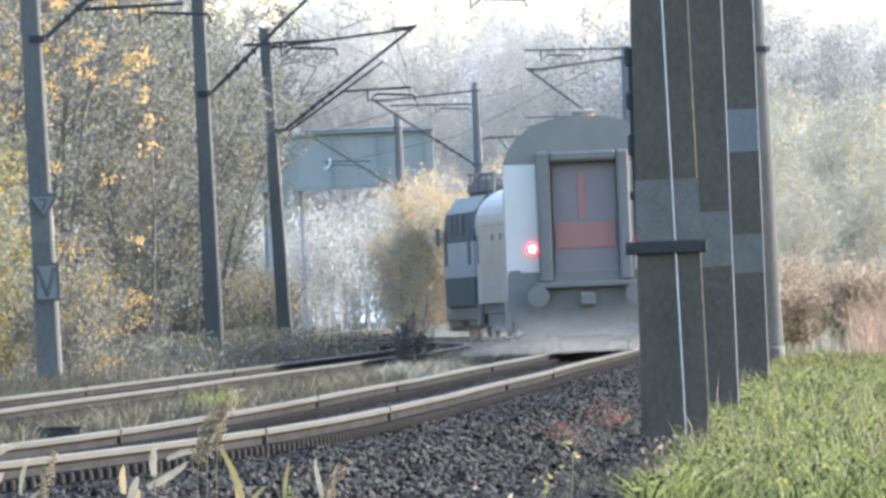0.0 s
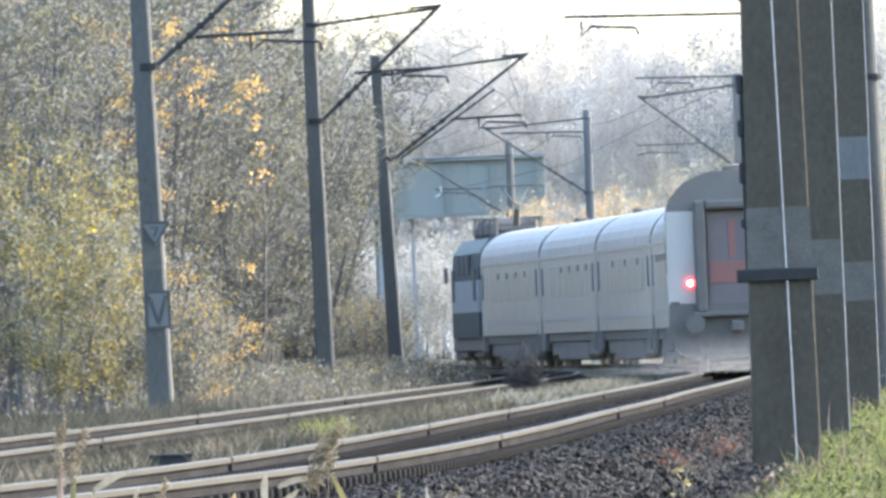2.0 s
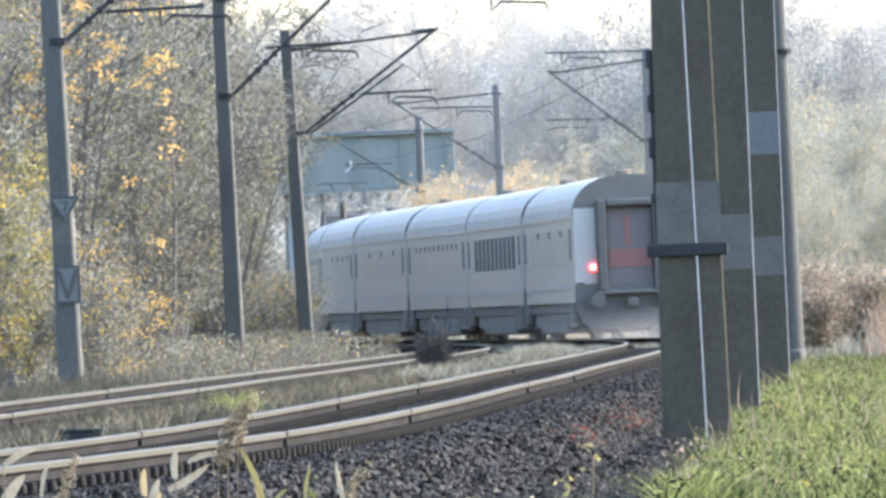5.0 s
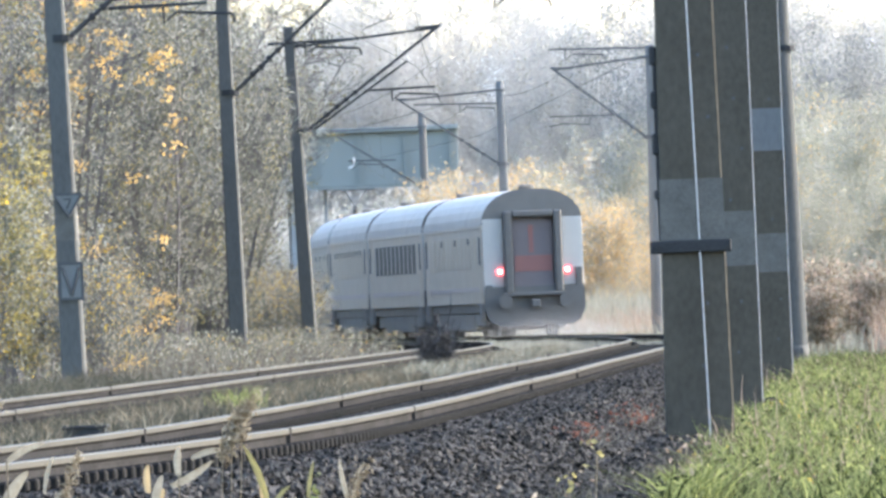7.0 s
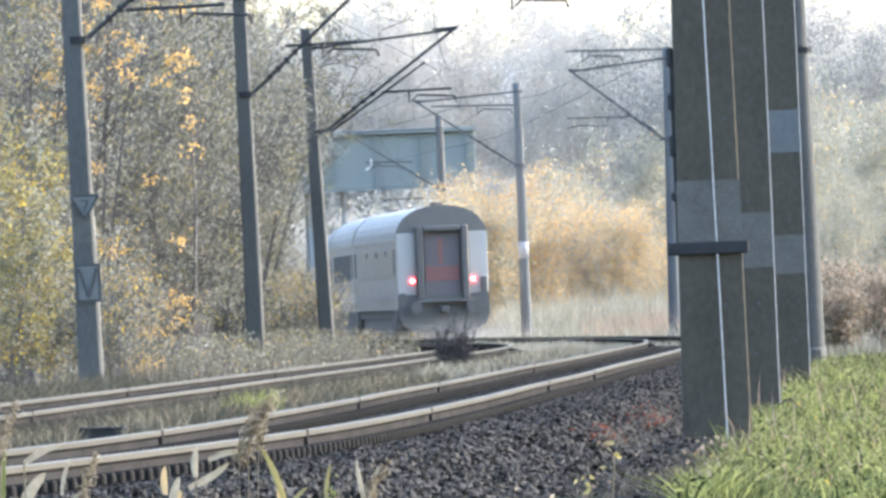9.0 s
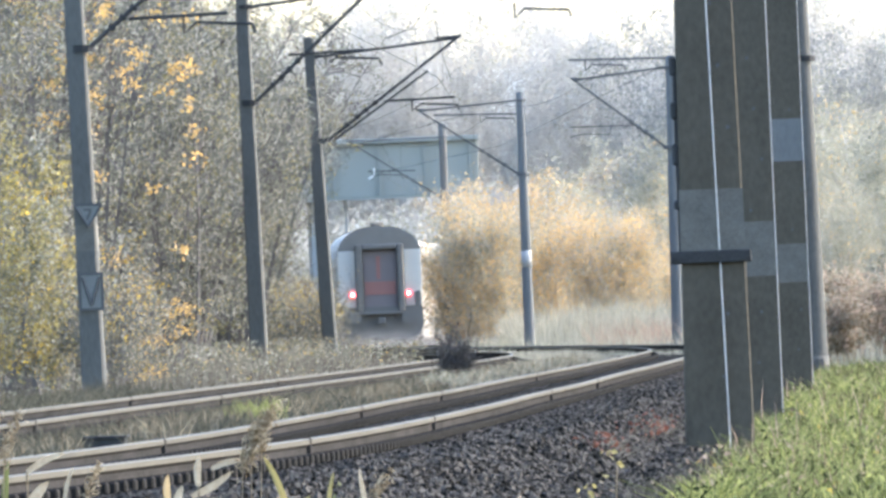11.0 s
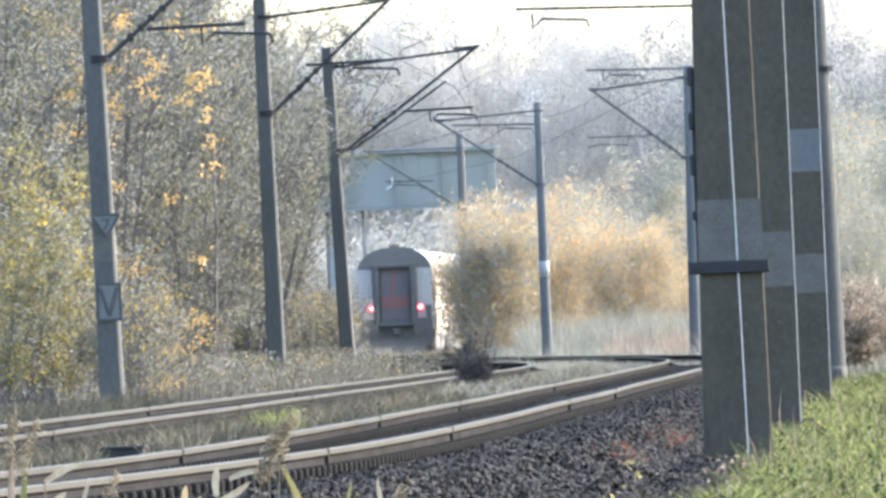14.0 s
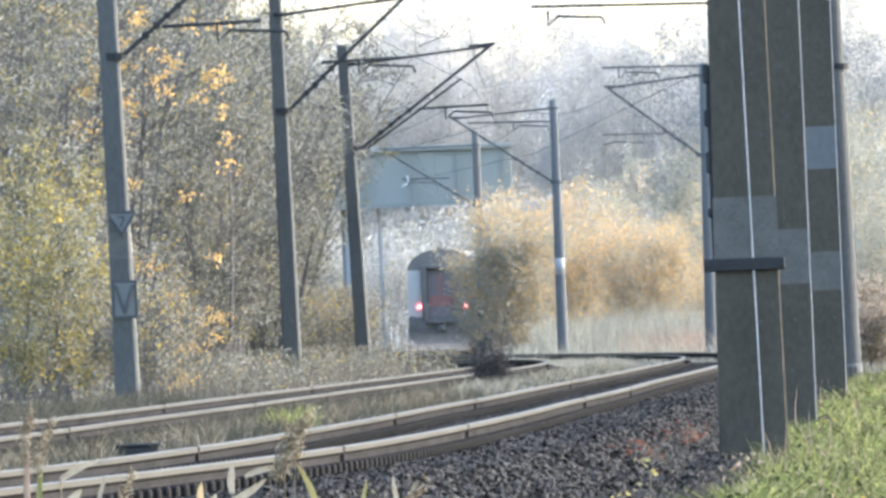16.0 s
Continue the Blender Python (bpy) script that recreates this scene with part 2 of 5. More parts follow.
# ---------------------------------------------------------------- the line of the track
WAY = [(-85.2, -17.5), (0, -9.8), (56.8, -6), (90.2, -3.6), (100.8, -2.55), (110.8, -1.88), (122.1, -1.33), (133.5, -0.93), 
       (144.8, -0.5), (161.9, -0.02), (177.5, 0.55), (207.3, 1.42), (244.2, 2.6), (279.7, 3.65), (306.7, 4.45), (332.3, 5.05), 
       (355, 5.2), (376.3, 4.75), (401.9, 3.38), (426, 1.88), (450.1, 0.05), (475, -1.65), (499.8, -2.8), (532.5, -3.5), 
       (560.9, -3.33), (607.8, -2.12), (667.4, 0.3), (738.4, 3.5), (852, 9), (1136, 23)]
_ys = np.arange(-85.0, 1136.0)
_wy, _wx = np.array([p[0] for p in WAY], float), np.array([p[1] for p in WAY], float)
_slope = np.gradient(_wx, _wy)
_i = np.clip(np.searchsorted(_wy, _ys, side="right") - 1, 0, len(_wy) - 2)
_h = _wy[_i + 1] - _wy[_i]
_u = (_ys - _wy[_i]) / _h
_line = ((2 * _u**3 - 3 * _u**2 + 1) * _wx[_i] + (_u**3 - 2 * _u**2 + _u) * _h * _slope[_i]
         + (3 * _u**2 - 2 * _u**3) * _wx[_i + 1] + (_u**3 - _u**2) * _h * _slope[_i + 1])
_kernel = np.exp(-0.5 * (np.arange(-20, 21) / 7.0) ** 2)
_line = np.convolve(np.pad(_line, 20, mode="reflect", reflect_type="odd"), _kernel / _kernel.sum(), mode="valid")
TRACK_GAP = 4.8


def way(y, off=0.0):
    """x of the near track's middle at y, and off metres to its right."""
    x = np.interp(y, _ys, _line)
    if off == 0.0:
        return x
    s = (np.interp(np.asarray(y) + 1, _ys, _line) - np.interp(np.asarray(y) - 1, _ys, _line)) / 2
    return x + off * np.sqrt(1 + s * s)


# ---------------------------------------------------------------- ground
SECTION = [(-2500, -0.3), (-600, -0.3), (-120, -0.3), (-40, -0.25), (-20, -0.2), (-10.5, -0.2), (-8.4, -0.2), (-7.2, -0.3), (-6.6, -0.40), (-3.1, -0.40),
           (-2.8, -0.3), (-2.1, -0.3), (-1.8, -0.40), (1.75, -0.40), (2.0, -0.46), (2.7, -0.68), (3.0, -0.62), (5, -0.62), (8, -0.6), (14, -0.6), (30, -0.55),
           (80, -0.5), (300, -0.4), (900, -0.3), (2500, -0.3)]


def ground_z(off):
    return np.interp(off, [p[0] for p in SECTION], [p[1] for p in SECTION])


def build_ground():
    ys = np.concatenate([np.linspace(-300, 72, 12), np.arange(78, 340, 1.3), np.arange(340, 740, 5), np.linspace(750, 4800, 30)])
    offs = sorted(set([p[0] for p in SECTION] + list(np.arange(-9, 9, 0.5))))
    verts = []
    for y in ys:
        for o in offs:
            near = abs(o) < 30
            verts.append((way(y) + o, y, float(ground_z(o)) + (0.035 * noise.noise(Vector((o * 0.9, y * 0.25, 0))) if near else 0)))
    n = len(offs)
    faces = [(i * n + k, i * n + k + 1, (i + 1) * n + k + 1, (i + 1) * n + k) for i in range(len(ys) - 1) for k in range(n - 1)]
    ob = mesh_ob("ground", verts, faces, GROUND, smooth=True)
    tagged(ob, "dark soil with patchy autumn grass beside the railway", "ground", kind="structure")


build_ground()


def ballast_bed(name, gap, y0, y1):
    prof = [(-1.95, -0.3), (-1.75, -0.215), (-0.85, -0.215), (-0.6, -0.225), (0.6, -0.225), (0.85, -0.215), (1.8, -0.215), (2.6, -0.56), (2.75, -0.66)]
    if gap:
        prof = [(-2.4, -0.33), (-1.75, -0.215), (-0.6, -0.225), (0.6, -0.225), (1.75, -0.215), (1.95, -0.3)]
    ys = list(np.arange(y0, 340, 0.6)) + list(np.arange(340, y1, 5))
    verts = [(float(way(y, o + gap)), y, z + 0.03 * noise.noise(Vector((o * 3, y * 2.2, gap)))) for y in ys for o, z in prof]
    n = len(prof)
    faces = [(i * n + k, i * n + k + 1, (i + 1) * n + k + 1, (i + 1) * n + k) for i in range(len(ys) - 1) for k in range(n - 1)]
    return tagged(mesh_ob(name, verts, faces, BALLAST), "dark grey crushed-stone ballast bed under the rails", "ballast", kind="structure")


BED = [ballast_bed("ballast_bed", 0.0, 70, 880), ballast_bed("ballast_bed", -TRACK_GAP, 70, 880)]

# ---------------------------------------------------------------- rails and sleepers
RAIL_SHAPE = [(-0.075, -0.18), (0.075, -0.18), (0.075, -0.168), (0.012, -0.145), (0.009, -0.066), (0.036, -0.044), (0.036, -0.008),
              (0.028, 0.0), (-0.028, 0.0), (-0.036, -0.008), (-0.036, -0.044), (-0.009, -0.066), (-0.012, -0.145), (-0.075, -0.168)]


def rail(off, parent):
    ys = list(np.arange(64, 420, 1.8)) + list(np.arange(420, 900, 4))
    n = len(RAIL_SHAPE)
    verts = [(float(way(y, off + dx)), y, z) for y in ys for dx, z in RAIL_SHAPE]
    faces, head = [], []
    for i in range(len(ys) - 1):
        for k in range(n):
            faces.append((i * n + k, i * n + (k + 1) % n, (i + 1) * n + (k + 1) % n, (i + 1) * n + k))
            head.append(2 if k in (6, 7, 8) else 1 if k in (5, 9) else 0)
    ob = mesh_ob("rail", verts, faces, RAIL_SIDE, parent, "rail with a polished head and rusty web")
    ob.data.materials.append(RAIL_TOP)
    ob.data.materials.append(RAIL_EDGE)
    ob.data.polygons.foreach_set("material_index", head)
    return ob


def sleeper_mesh():
    bm = bmesh.new()
    add_box(bm, -1.35, 1.35, -0.14, 0.14, -0.40, -0.185, 0.02)
    for side in (-1, 1):
        for inner in (-1, 1):
            x = side * 0.76 + inner * 0.13
            add_box(bm, x - 0.055, x + 0.055, -0.075, 0.075, -0.19, -0.105, 0.015)
    me = bpy.data.meshes.new("sleeper")
    bm.to_mesh(me)
    bm.free()
    me.materials.append(SLEEPER)
    return me


def build_track(gap, label):
    track = tagged(new("railway_track"), label, "railway track", "pair of tracks", "structure")
    for off in (-0.76, 0.76):
        rail(gap + off, track)
    me = sleeper_mesh()
    for k in range(300):
        y = 82 + k * 0.54
        s = float(way(y + 1) - way(y - 1)) / 2
        ob = new("sleeper", me)
        ob.parent = track
        ob.matrix_basis = pose(float(way(y, gap)), y, 0.0, 0, 0, -math.degrees(math.atan(s)))
    verts, faces = [], []
    base_v = [v.co.copy() for v in me.vertices]
    base_f = [tuple(p.vertices) for p in me.polygons]
    for k in range(900):
        y = 244 + k * 0.54
        if y > 700:
            break
        m = pose(float(way(y, gap)), y, 0.0, 0, 0, -math.degrees(math.atan(float(way(y + 1) - way(y - 1)) / 2)))
        b = len(verts)
        verts += [m @ v for v in base_v]
        faces += [tuple(i + b for i in f) for f in base_f]
    far = mesh_ob("sleepers_beyond", verts, faces, SLEEPER, track)
    tagged(far, kind="stuff")
    # joint straps over the rail heads
    strap = bpy.data.meshes.new("joint_strap")
    bm = box(-0.042, 0.042, -0.07, 0.07, -0.15, 0.003, 0.006)
    bm.to_mesh(strap)
    bm.free()
    strap.materials.append(RAIL_SIDE)
    for off, places in ((-0.76, (115, 150, 174.6, 220)), (0.76, (109.6, 129, 168, 191))):
        for y in places:
            y += 19 if gap else 0
            ob = new("joint_strap", strap)
            ob.parent = track
            ob.matrix_basis = pose(float(way(y, gap + off)), y, 0.0, 0, 0, -math.degrees(math.atan(float(way(y + 1) - way(y - 1)) / 2)))
    return track


build_track(0.0, "curving railway track with shiny rails on concrete sleepers")
build_track(-TRACK_GAP, "second curving railway track half hidden by weeds")


def cable_box():
    ob = tagged(new("cable_box"), "low black cable box lying between the tracks", "box")
    ob.matrix_basis = pose(-3.35, 133.5, -0.285, 0, 0, -4)
    part("body", box(-0.19, 0.19, -0.15, 0.15, 0, 0.17, 0.01), DARK_STEEL, ob)
    part("lid", box(-0.21, 0.21, -0.17, 0.17, 0.17, 0.20, 0.008), DARK_STEEL, ob)


cable_box()


# ---------------------------------------------------------------- poles with cantilevers
def round_pole(x, y, z0, height, r0, r1, mat, label, lean=(0, 0)):
    pole = tagged(new("catenary_pole"), label, "pole", "overhead line poles")
    pole.matrix_basis = pose(x, y, z0)
    n = 12
    part("mast", tube([(lean[0] * k / n, lean[1] * k / n, -0.4 + (height + 0.4) * k / n) for k in range(n + 1)], r0, r1, 14), mat, pole, smooth=True)
    part("cap", tube([(lean[0], 0, height), (lean[0], 0, height + 0.05)], r1 * 1.05, r1 * 0.7, 12), mat, pole)
    return pole


def prism(bm, sections, turn=-5.0):
    """Stacked square sections (centre x, y, z, half width) with chamfered corners, turned a little about the upright."""
    c, n = 0.18, math.radians(turn)
    rings = []
    for x, y, z, h in sections:
        pts = [(-1 + c, -1), (1 - c, -1), (1, -1 + c), (1, 1 - c), (1 - c, 1), (-1 + c, 1), (-1, 1 - c), (-1, -1 + c)]
        rings.append([bm.verts.new((x + h * (a * math.cos(n) - b * math.sin(n)), y + h * (a * math.sin(n) + b * math.cos(n)), z)) for a, b in pts])
    for p, q in zip(rings, rings[1:]):
        for k in range(8):
            bm.faces.new((p[k], p[(k + 1) % 8], q[(k + 1) % 8], q[k]))
    bm.faces.new(rings[0])
    bm.faces.new(rings[-1])
    return bm


def prism_pole(x, y, z0, height, h0, h1, mat, label, lean=(0, 0)):
    pole = tagged(new("catenary_pole"), label, "pole", "overhead line poles")
    pole.matrix_basis = pose(x, y, z0)
    n = 10
    part("mast", prism(bmesh.new(), [(lean[0] * k / n, lean[1] * k / n, -0.4 + (height + 0.4) * k / n, h0 + (h1 - h0) * k / n) for k in range(n + 1)]), mat, pole)
    part("cap", prism(bmesh.new(), [(lean[0], 0, height + 0.002, h1 * 1.05), (lean[0], 0, height + 0.05, h1 * 0.8)]), mat, pole)
    return pole


def cantilever(pole, side, strut_z, tip, tip_z, tie_z, arm_z, arm0, arm1, hook, second=False, low=None, steel=BRACKET_STEEL):
    """side -1: reaches to the left of the pole. Heights above the pole's foot; hook: where the steady arm hangs."""
    s = side
    foot, head = Vector((s * 0.12, -0.1, strut_z)), Vector((s * tip, -0.1, tip_z))
    part("strut", tube([foot, head], 0.045, 0.04), steel, pole)
    if second:
        part("strut", tube([(s * 0.3, 0.5, strut_z + 0.02), (s * tip * 0.76, 0.5, strut_z + (tip_z - strut_z) * 0.66)], 0.032), steel, pole)
    part("tie_rod", tube([(s * 0.12, -0.1, tie_z), (s * tip * 0.96, -0.1, tip_z - 0.08)], 0.036), steel, pole)
    part("collar", tube([(0, 0, strut_z - 0.06), (0, 0, strut_z + 0.06)], 0.22, 0.22, 12), steel if steel is FAR_STEEL else DARK_STEEL, pole)
    part("collar", tube([(0, 0, tie_z - 0.04), (0, 0, tie_z + 0.04)], 0.19, 0.19, 12), steel if steel is FAR_STEEL else DARK_STEEL, pole)
    part("registration_arm", tube([(s * arm0, 0.1, arm_z), (s * arm1, 0.1, arm_z + 0.02 * (arm1 - arm0))], 0.034), steel, pole)
    h = s * hook
    part("steady_arm", tube([(h, 0.1, arm_z + 0.03), (h, 0.1, arm_z - 0.28), (h + 0.22, 0.1, arm_z - 0.10), (h + 0.85, 0.1, arm_z - 0.14), (h + 1.15, 0.1, arm_z - 0.16),
                             (h + 1.2, 0.1, arm_z - 0.30)], 0.03), steel, pole)
    if low:
        part("registration_arm", tube([(s * low[1], 0.2, low[0]), (s * low[2], 0.2, low[0] + 0.02)], 0.022), steel, pole)
        part("steady_arm", tube([(s * (low[1] + 0.75), 0.2, low[0]), (s * (low[1] + 0.8), 0.2, low[0] - 0.25), (s * (low[2] - 0.4), 0.2, low[0] - 0.2), (s * low[2], 0.2, low[0] - 0.28)], 0.02), steel, pole)
    for k in range(4):
        a = 0.14 + k * 0.07
        part("insulator_disc", tube([foot.lerp(head, a), foot.lerp(head, a + 0.02)], 0.07, 0.07, 10), steel if steel is FAR_STEEL else DARK_STEEL, pole)
    part("bracket_end", tube([(s * (tip - 0.65), -0.1, tip_z - 0.06), (s * tip, -0.1, tip_z - 0.02)], 0.03), steel, pole)


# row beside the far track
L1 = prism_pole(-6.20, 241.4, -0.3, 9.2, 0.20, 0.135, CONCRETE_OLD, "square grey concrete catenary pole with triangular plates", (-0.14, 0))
cantilever(L1, 1, 5.95, 2.8, 8.2, 8.0, 6.42, 0.8, 2.45, 1.72)
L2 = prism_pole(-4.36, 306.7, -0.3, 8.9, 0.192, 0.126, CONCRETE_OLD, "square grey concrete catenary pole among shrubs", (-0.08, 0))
cantilever(L2, 1, 5.95, 2.75, 8.33, 8.0, 6.95, 0.85, 2.7, 1.65)
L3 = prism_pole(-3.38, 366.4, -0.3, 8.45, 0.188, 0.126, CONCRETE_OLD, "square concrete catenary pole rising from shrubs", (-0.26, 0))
cantilever(L3, 1, 5.85, 3.6, 8.4, 8.0, 6.8, 1.6, 3.4, 2.3, True)
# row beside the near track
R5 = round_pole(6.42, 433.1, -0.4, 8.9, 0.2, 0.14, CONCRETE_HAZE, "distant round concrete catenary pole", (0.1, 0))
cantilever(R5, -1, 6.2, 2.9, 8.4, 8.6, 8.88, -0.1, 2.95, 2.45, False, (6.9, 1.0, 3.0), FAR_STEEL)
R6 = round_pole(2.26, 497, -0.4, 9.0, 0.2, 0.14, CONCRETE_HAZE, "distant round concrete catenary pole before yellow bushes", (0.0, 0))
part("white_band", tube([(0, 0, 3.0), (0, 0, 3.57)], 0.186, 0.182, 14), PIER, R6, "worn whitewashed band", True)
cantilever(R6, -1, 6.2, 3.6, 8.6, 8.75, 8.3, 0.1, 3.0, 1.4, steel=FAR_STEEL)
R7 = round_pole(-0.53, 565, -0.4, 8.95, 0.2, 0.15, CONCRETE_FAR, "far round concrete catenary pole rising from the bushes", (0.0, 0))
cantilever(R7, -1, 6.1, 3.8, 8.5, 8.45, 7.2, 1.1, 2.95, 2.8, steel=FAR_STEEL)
part("insulator", tube([(-2.95, 0.1, 6.95), (-2.80, 0.1, 7.02), (-2.72, 0.1, 7.2), (-2.74, 0.1, 7.36)], 0.05), INSULATOR, R7, "curved white porcelain insulator")


def square_pole(x, y, z0, width0, width1, depth, height, label, bands, clamp=None, wire=None):
    """A tapered concrete pole of rectangular section, with a front recess and whitewashed bands."""
    pole = tagged(new("concrete_pole"), label, "pole", "heavy concrete poles")
    pole.matrix_basis = pose(x, y, z0)
    bm = bmesh.new()
    steps = 14
    rings = []
    c = 0.016

    def w_at(z):
        return width0 + (width1 - width0) * max(z, 0) / height
    for k in range(steps + 1):
        z = -0.5 + (height + 0.5) * k / steps
        w, d = w_at(z) / 2, depth / 2 * (w_at(z) / width0)
        pts = [(-w + c, -d), (w - c, -d), (w, -d + c), (w, d - c), (w - c, d), (-w + c, d), (-w, d - c), (-w, -d + c)]
        rings.append([bm.verts.new((px + 0.006 * noise.noise(Vector((px * 9, z * 3, y))), py, z)) for px, py in pts])
    for p, q in zip(rings, rings[1:]):
        for k in range(8):
            bm.faces.new((p[k], p[(k + 1) % 8], q[(k + 1) % 8], q[k]))
    bm.faces.new(rings[-1])
    part("mast", bm, CONCRETE, pole)
    for b0, b1, paint in bands:
        b0, b1 = b0 - z0, b1 - z0
        w0, w1, d = w_at(b0) / 2 + 0.004, w_at(b1) / 2 + 0.004, depth / 2 + 0.004
        verts = [(-w0, -d, b0), (w0, -d, b0), (w0, d, b0), (-w0, d, b0), (-w1, -d, b1), (w1, -d, b1), (w1, d, b1), (-w1, d, b1)]
        mesh_ob("white_band", verts, [(0, 1, 5, 4), (1, 2, 6, 5), (2, 3, 7, 6), (3, 0, 4, 7)], paint, pole, "worn whitewashed band")
    if clamp:
        z = clamp - z0
        w, d = w_at(z) / 2, depth / 2
        bm = box(-w - 0.11, w + 0.06, -d - 0.06, -d - 0.01, z - 0.06, z + 0.07, 0.012)
        add_box(bm, -w - 0.11, w + 0.06, d + 0.01, d + 0.06, z - 0.06, z + 0.07, 0.012)
        add_tube(bm, [(-w - 0.05, -d - 0.1, z), (-w - 0.05, d + 0.1, z)], 0.02)
        add_tube(bm, [(w + 0.03, -d - 0.1, z), (w + 0.03, d + 0.1, z)], 0.02)
        part("clamp", bm, DARK_STEEL, pole, "dark steel clamp bolted round the pole")
    if wire:
        part("earth_wire", tube([(wire[0], -depth / 2 - 0.03, height - 0.2), (wire[1], -depth / 2 - 0.03, height * 0.5),
                                 (wire[2], -depth / 2 - 0.05, -0.25)], wire[3]), WIRE, pole, "pale earth wire down the pole")
    for k in range(7):
        zz, xx = 0.8 + k * 0.63, (0.12 if k % 2 else 0.2) * (1 if k % 3 else 0.3)
        part("bolt_hole", add_disc_y(bmesh.new(), xx, -depth / 2 - 0.002, -depth / 2 + 0.02, zz, 0.022, 8), SIGN_BLACK, pole)
    return pole


P1 = square_pole(2.56, 146.3, -0.62, 0.70, 0.47, 0.42, 9.5, "heavy dark concrete pole with a white band and earth wire",
                 [(1.41, 2.08, WHITEWASH)], 1.39, (0.05, 0.02, 0.10, 0.0095))
bm = box(-0.345, -0.30, -0.13, -0.05, 2.0, 4.05, 0.01)
for z, h in ((2.5, 0.10), (2.95, 0.22), (3.42, 0.18), (3.86, 0.20)):
    add_box(bm, -0.375, -0.30, -0.15, -0.03, z, z + h, 0.02)
part("cable_duct", bm, DARK_STEEL, P1, "thin dark cable duct with joint boxes on the pole side")
square_pole(3.58, 178.9, -0.62, 0.70, 0.62, 0.42, 9.5, "second heavy concrete pole with a white band standing in grass", [(1.25, 1.93, WHITEWASH)], None, (0.30, 0.32, 0.335, 0.006))
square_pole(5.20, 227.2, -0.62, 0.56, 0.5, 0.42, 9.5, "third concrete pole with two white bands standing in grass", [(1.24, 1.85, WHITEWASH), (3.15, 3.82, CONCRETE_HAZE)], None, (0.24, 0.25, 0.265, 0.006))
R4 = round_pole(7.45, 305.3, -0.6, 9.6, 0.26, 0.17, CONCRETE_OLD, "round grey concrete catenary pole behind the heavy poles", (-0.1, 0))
part("white_band", tube([(0, 0, 0.0), (0, 0, 0.40)], 0.2665, 0.262, 14), WHITEWASH, R4, "whitewashed foot with dark painted marks", True)
bm = bmesh.new()
for x in (-0.12, 0.0, 0.10):
    add_box(bm, x - 0.03, x + 0.03, -0.275, -0.262, 0.10, 0.34)
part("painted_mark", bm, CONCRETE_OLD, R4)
cantilever(R4, -1, 6.7, 3.5, 8.95, 8.6, 8.1, 0.2, 6.45, 6.1)
bm = bmesh.new()
add_tube(bm, [(0.3 + 0.11 * math.cos(a), 0, 0.05 + 0.13 * math.sin(a)) for a in np.linspace(-0.6, math.pi, 9)], 0.012)
coil = part("wire_coil", bm, DARK_STEEL)
coil.matrix_basis = pose(3.70, 178.5, -0.58)
tagged(coil, "loop of dark wire lying at the pole foot", "wire")


def triangle_plates(pole):
    """Two plates with black triangles on the first far-track pole."""
    for z, h, w, framed in ((3.06, 0.40, 0.46, False), (1.90, 0.64, 0.42, True)):
        zz = z + 0.3
        y = -0.23
        if framed:
            bm = box(-w / 2, w / 2, y - 0.01, y, zz - h, zz, 0.004)
        else:
            bm = extrude_y([(-w / 2 - 0.02, zz), (w / 2 + 0.02, zz), (0.03, zz - h), (-0.03, zz - h)], y - 0.01, y)
        plate = part("sign_plate", bm, SIGN_FACE, pole, "plate with a black triangle")
        bm = bmesh.new()
        t = 0.045
        if framed:
            for a0, a1, b0, b1 in ((-w / 2, w / 2, zz - t, zz), (-w / 2, w / 2, zz - h, zz - h + t), (-w / 2, -w / 2 + t, zz - h + t, zz - t), (w / 2 - t, w / 2, zz - h + t, zz - t)):
                add_box(bm, a0, a1, y - 0.02, y - 0.012, b0, b1)
            add_tube(bm, [(-w / 2 + 0.07, y - 0.02, zz - 0.08), (0, y - 0.02, zz - h + 0.08)], 0.03, 0.03, 5)
            add_tube(bm, [(w / 2 - 0.07, y - 0.02, zz - 0.08), (0, y - 0.02, zz - h + 0.08)], 0.03, 0.03, 5)
        else:
            add_box(bm, -w / 2, w / 2, y - 0.02, y - 0.012, zz - t, zz)
            add_tube(bm, [(-w / 2, y - 0.02, zz - 0.03), (0, y - 0.02, zz - h)], 0.026, 0.026, 5)
            add_tube(bm, [(w / 2, y - 0.02, zz - 0.03), (0, y - 0.02, zz - h)], 0.026, 0.026, 5)
            add_box(bm, -0.07, 0.05, y - 0.02, y - 0.012, zz - 0.12, zz - 0.09)
            add_tube(bm, [(0.045, y - 0.02, zz - 0.11), (-0.02, y - 0.02, zz - 0.26)], 0.016, 0.016, 5)
        part("triangle", bm, SIGN_BLACK, plate)
    part("white_band", prism(bmesh.new(), [(-0.042, 0, 2.56, 0.186), (-0.049, 0, 3.0, 0.183)]), WHITEWASH, pole, "worn whitewashed band")


triangle_plates(L1)


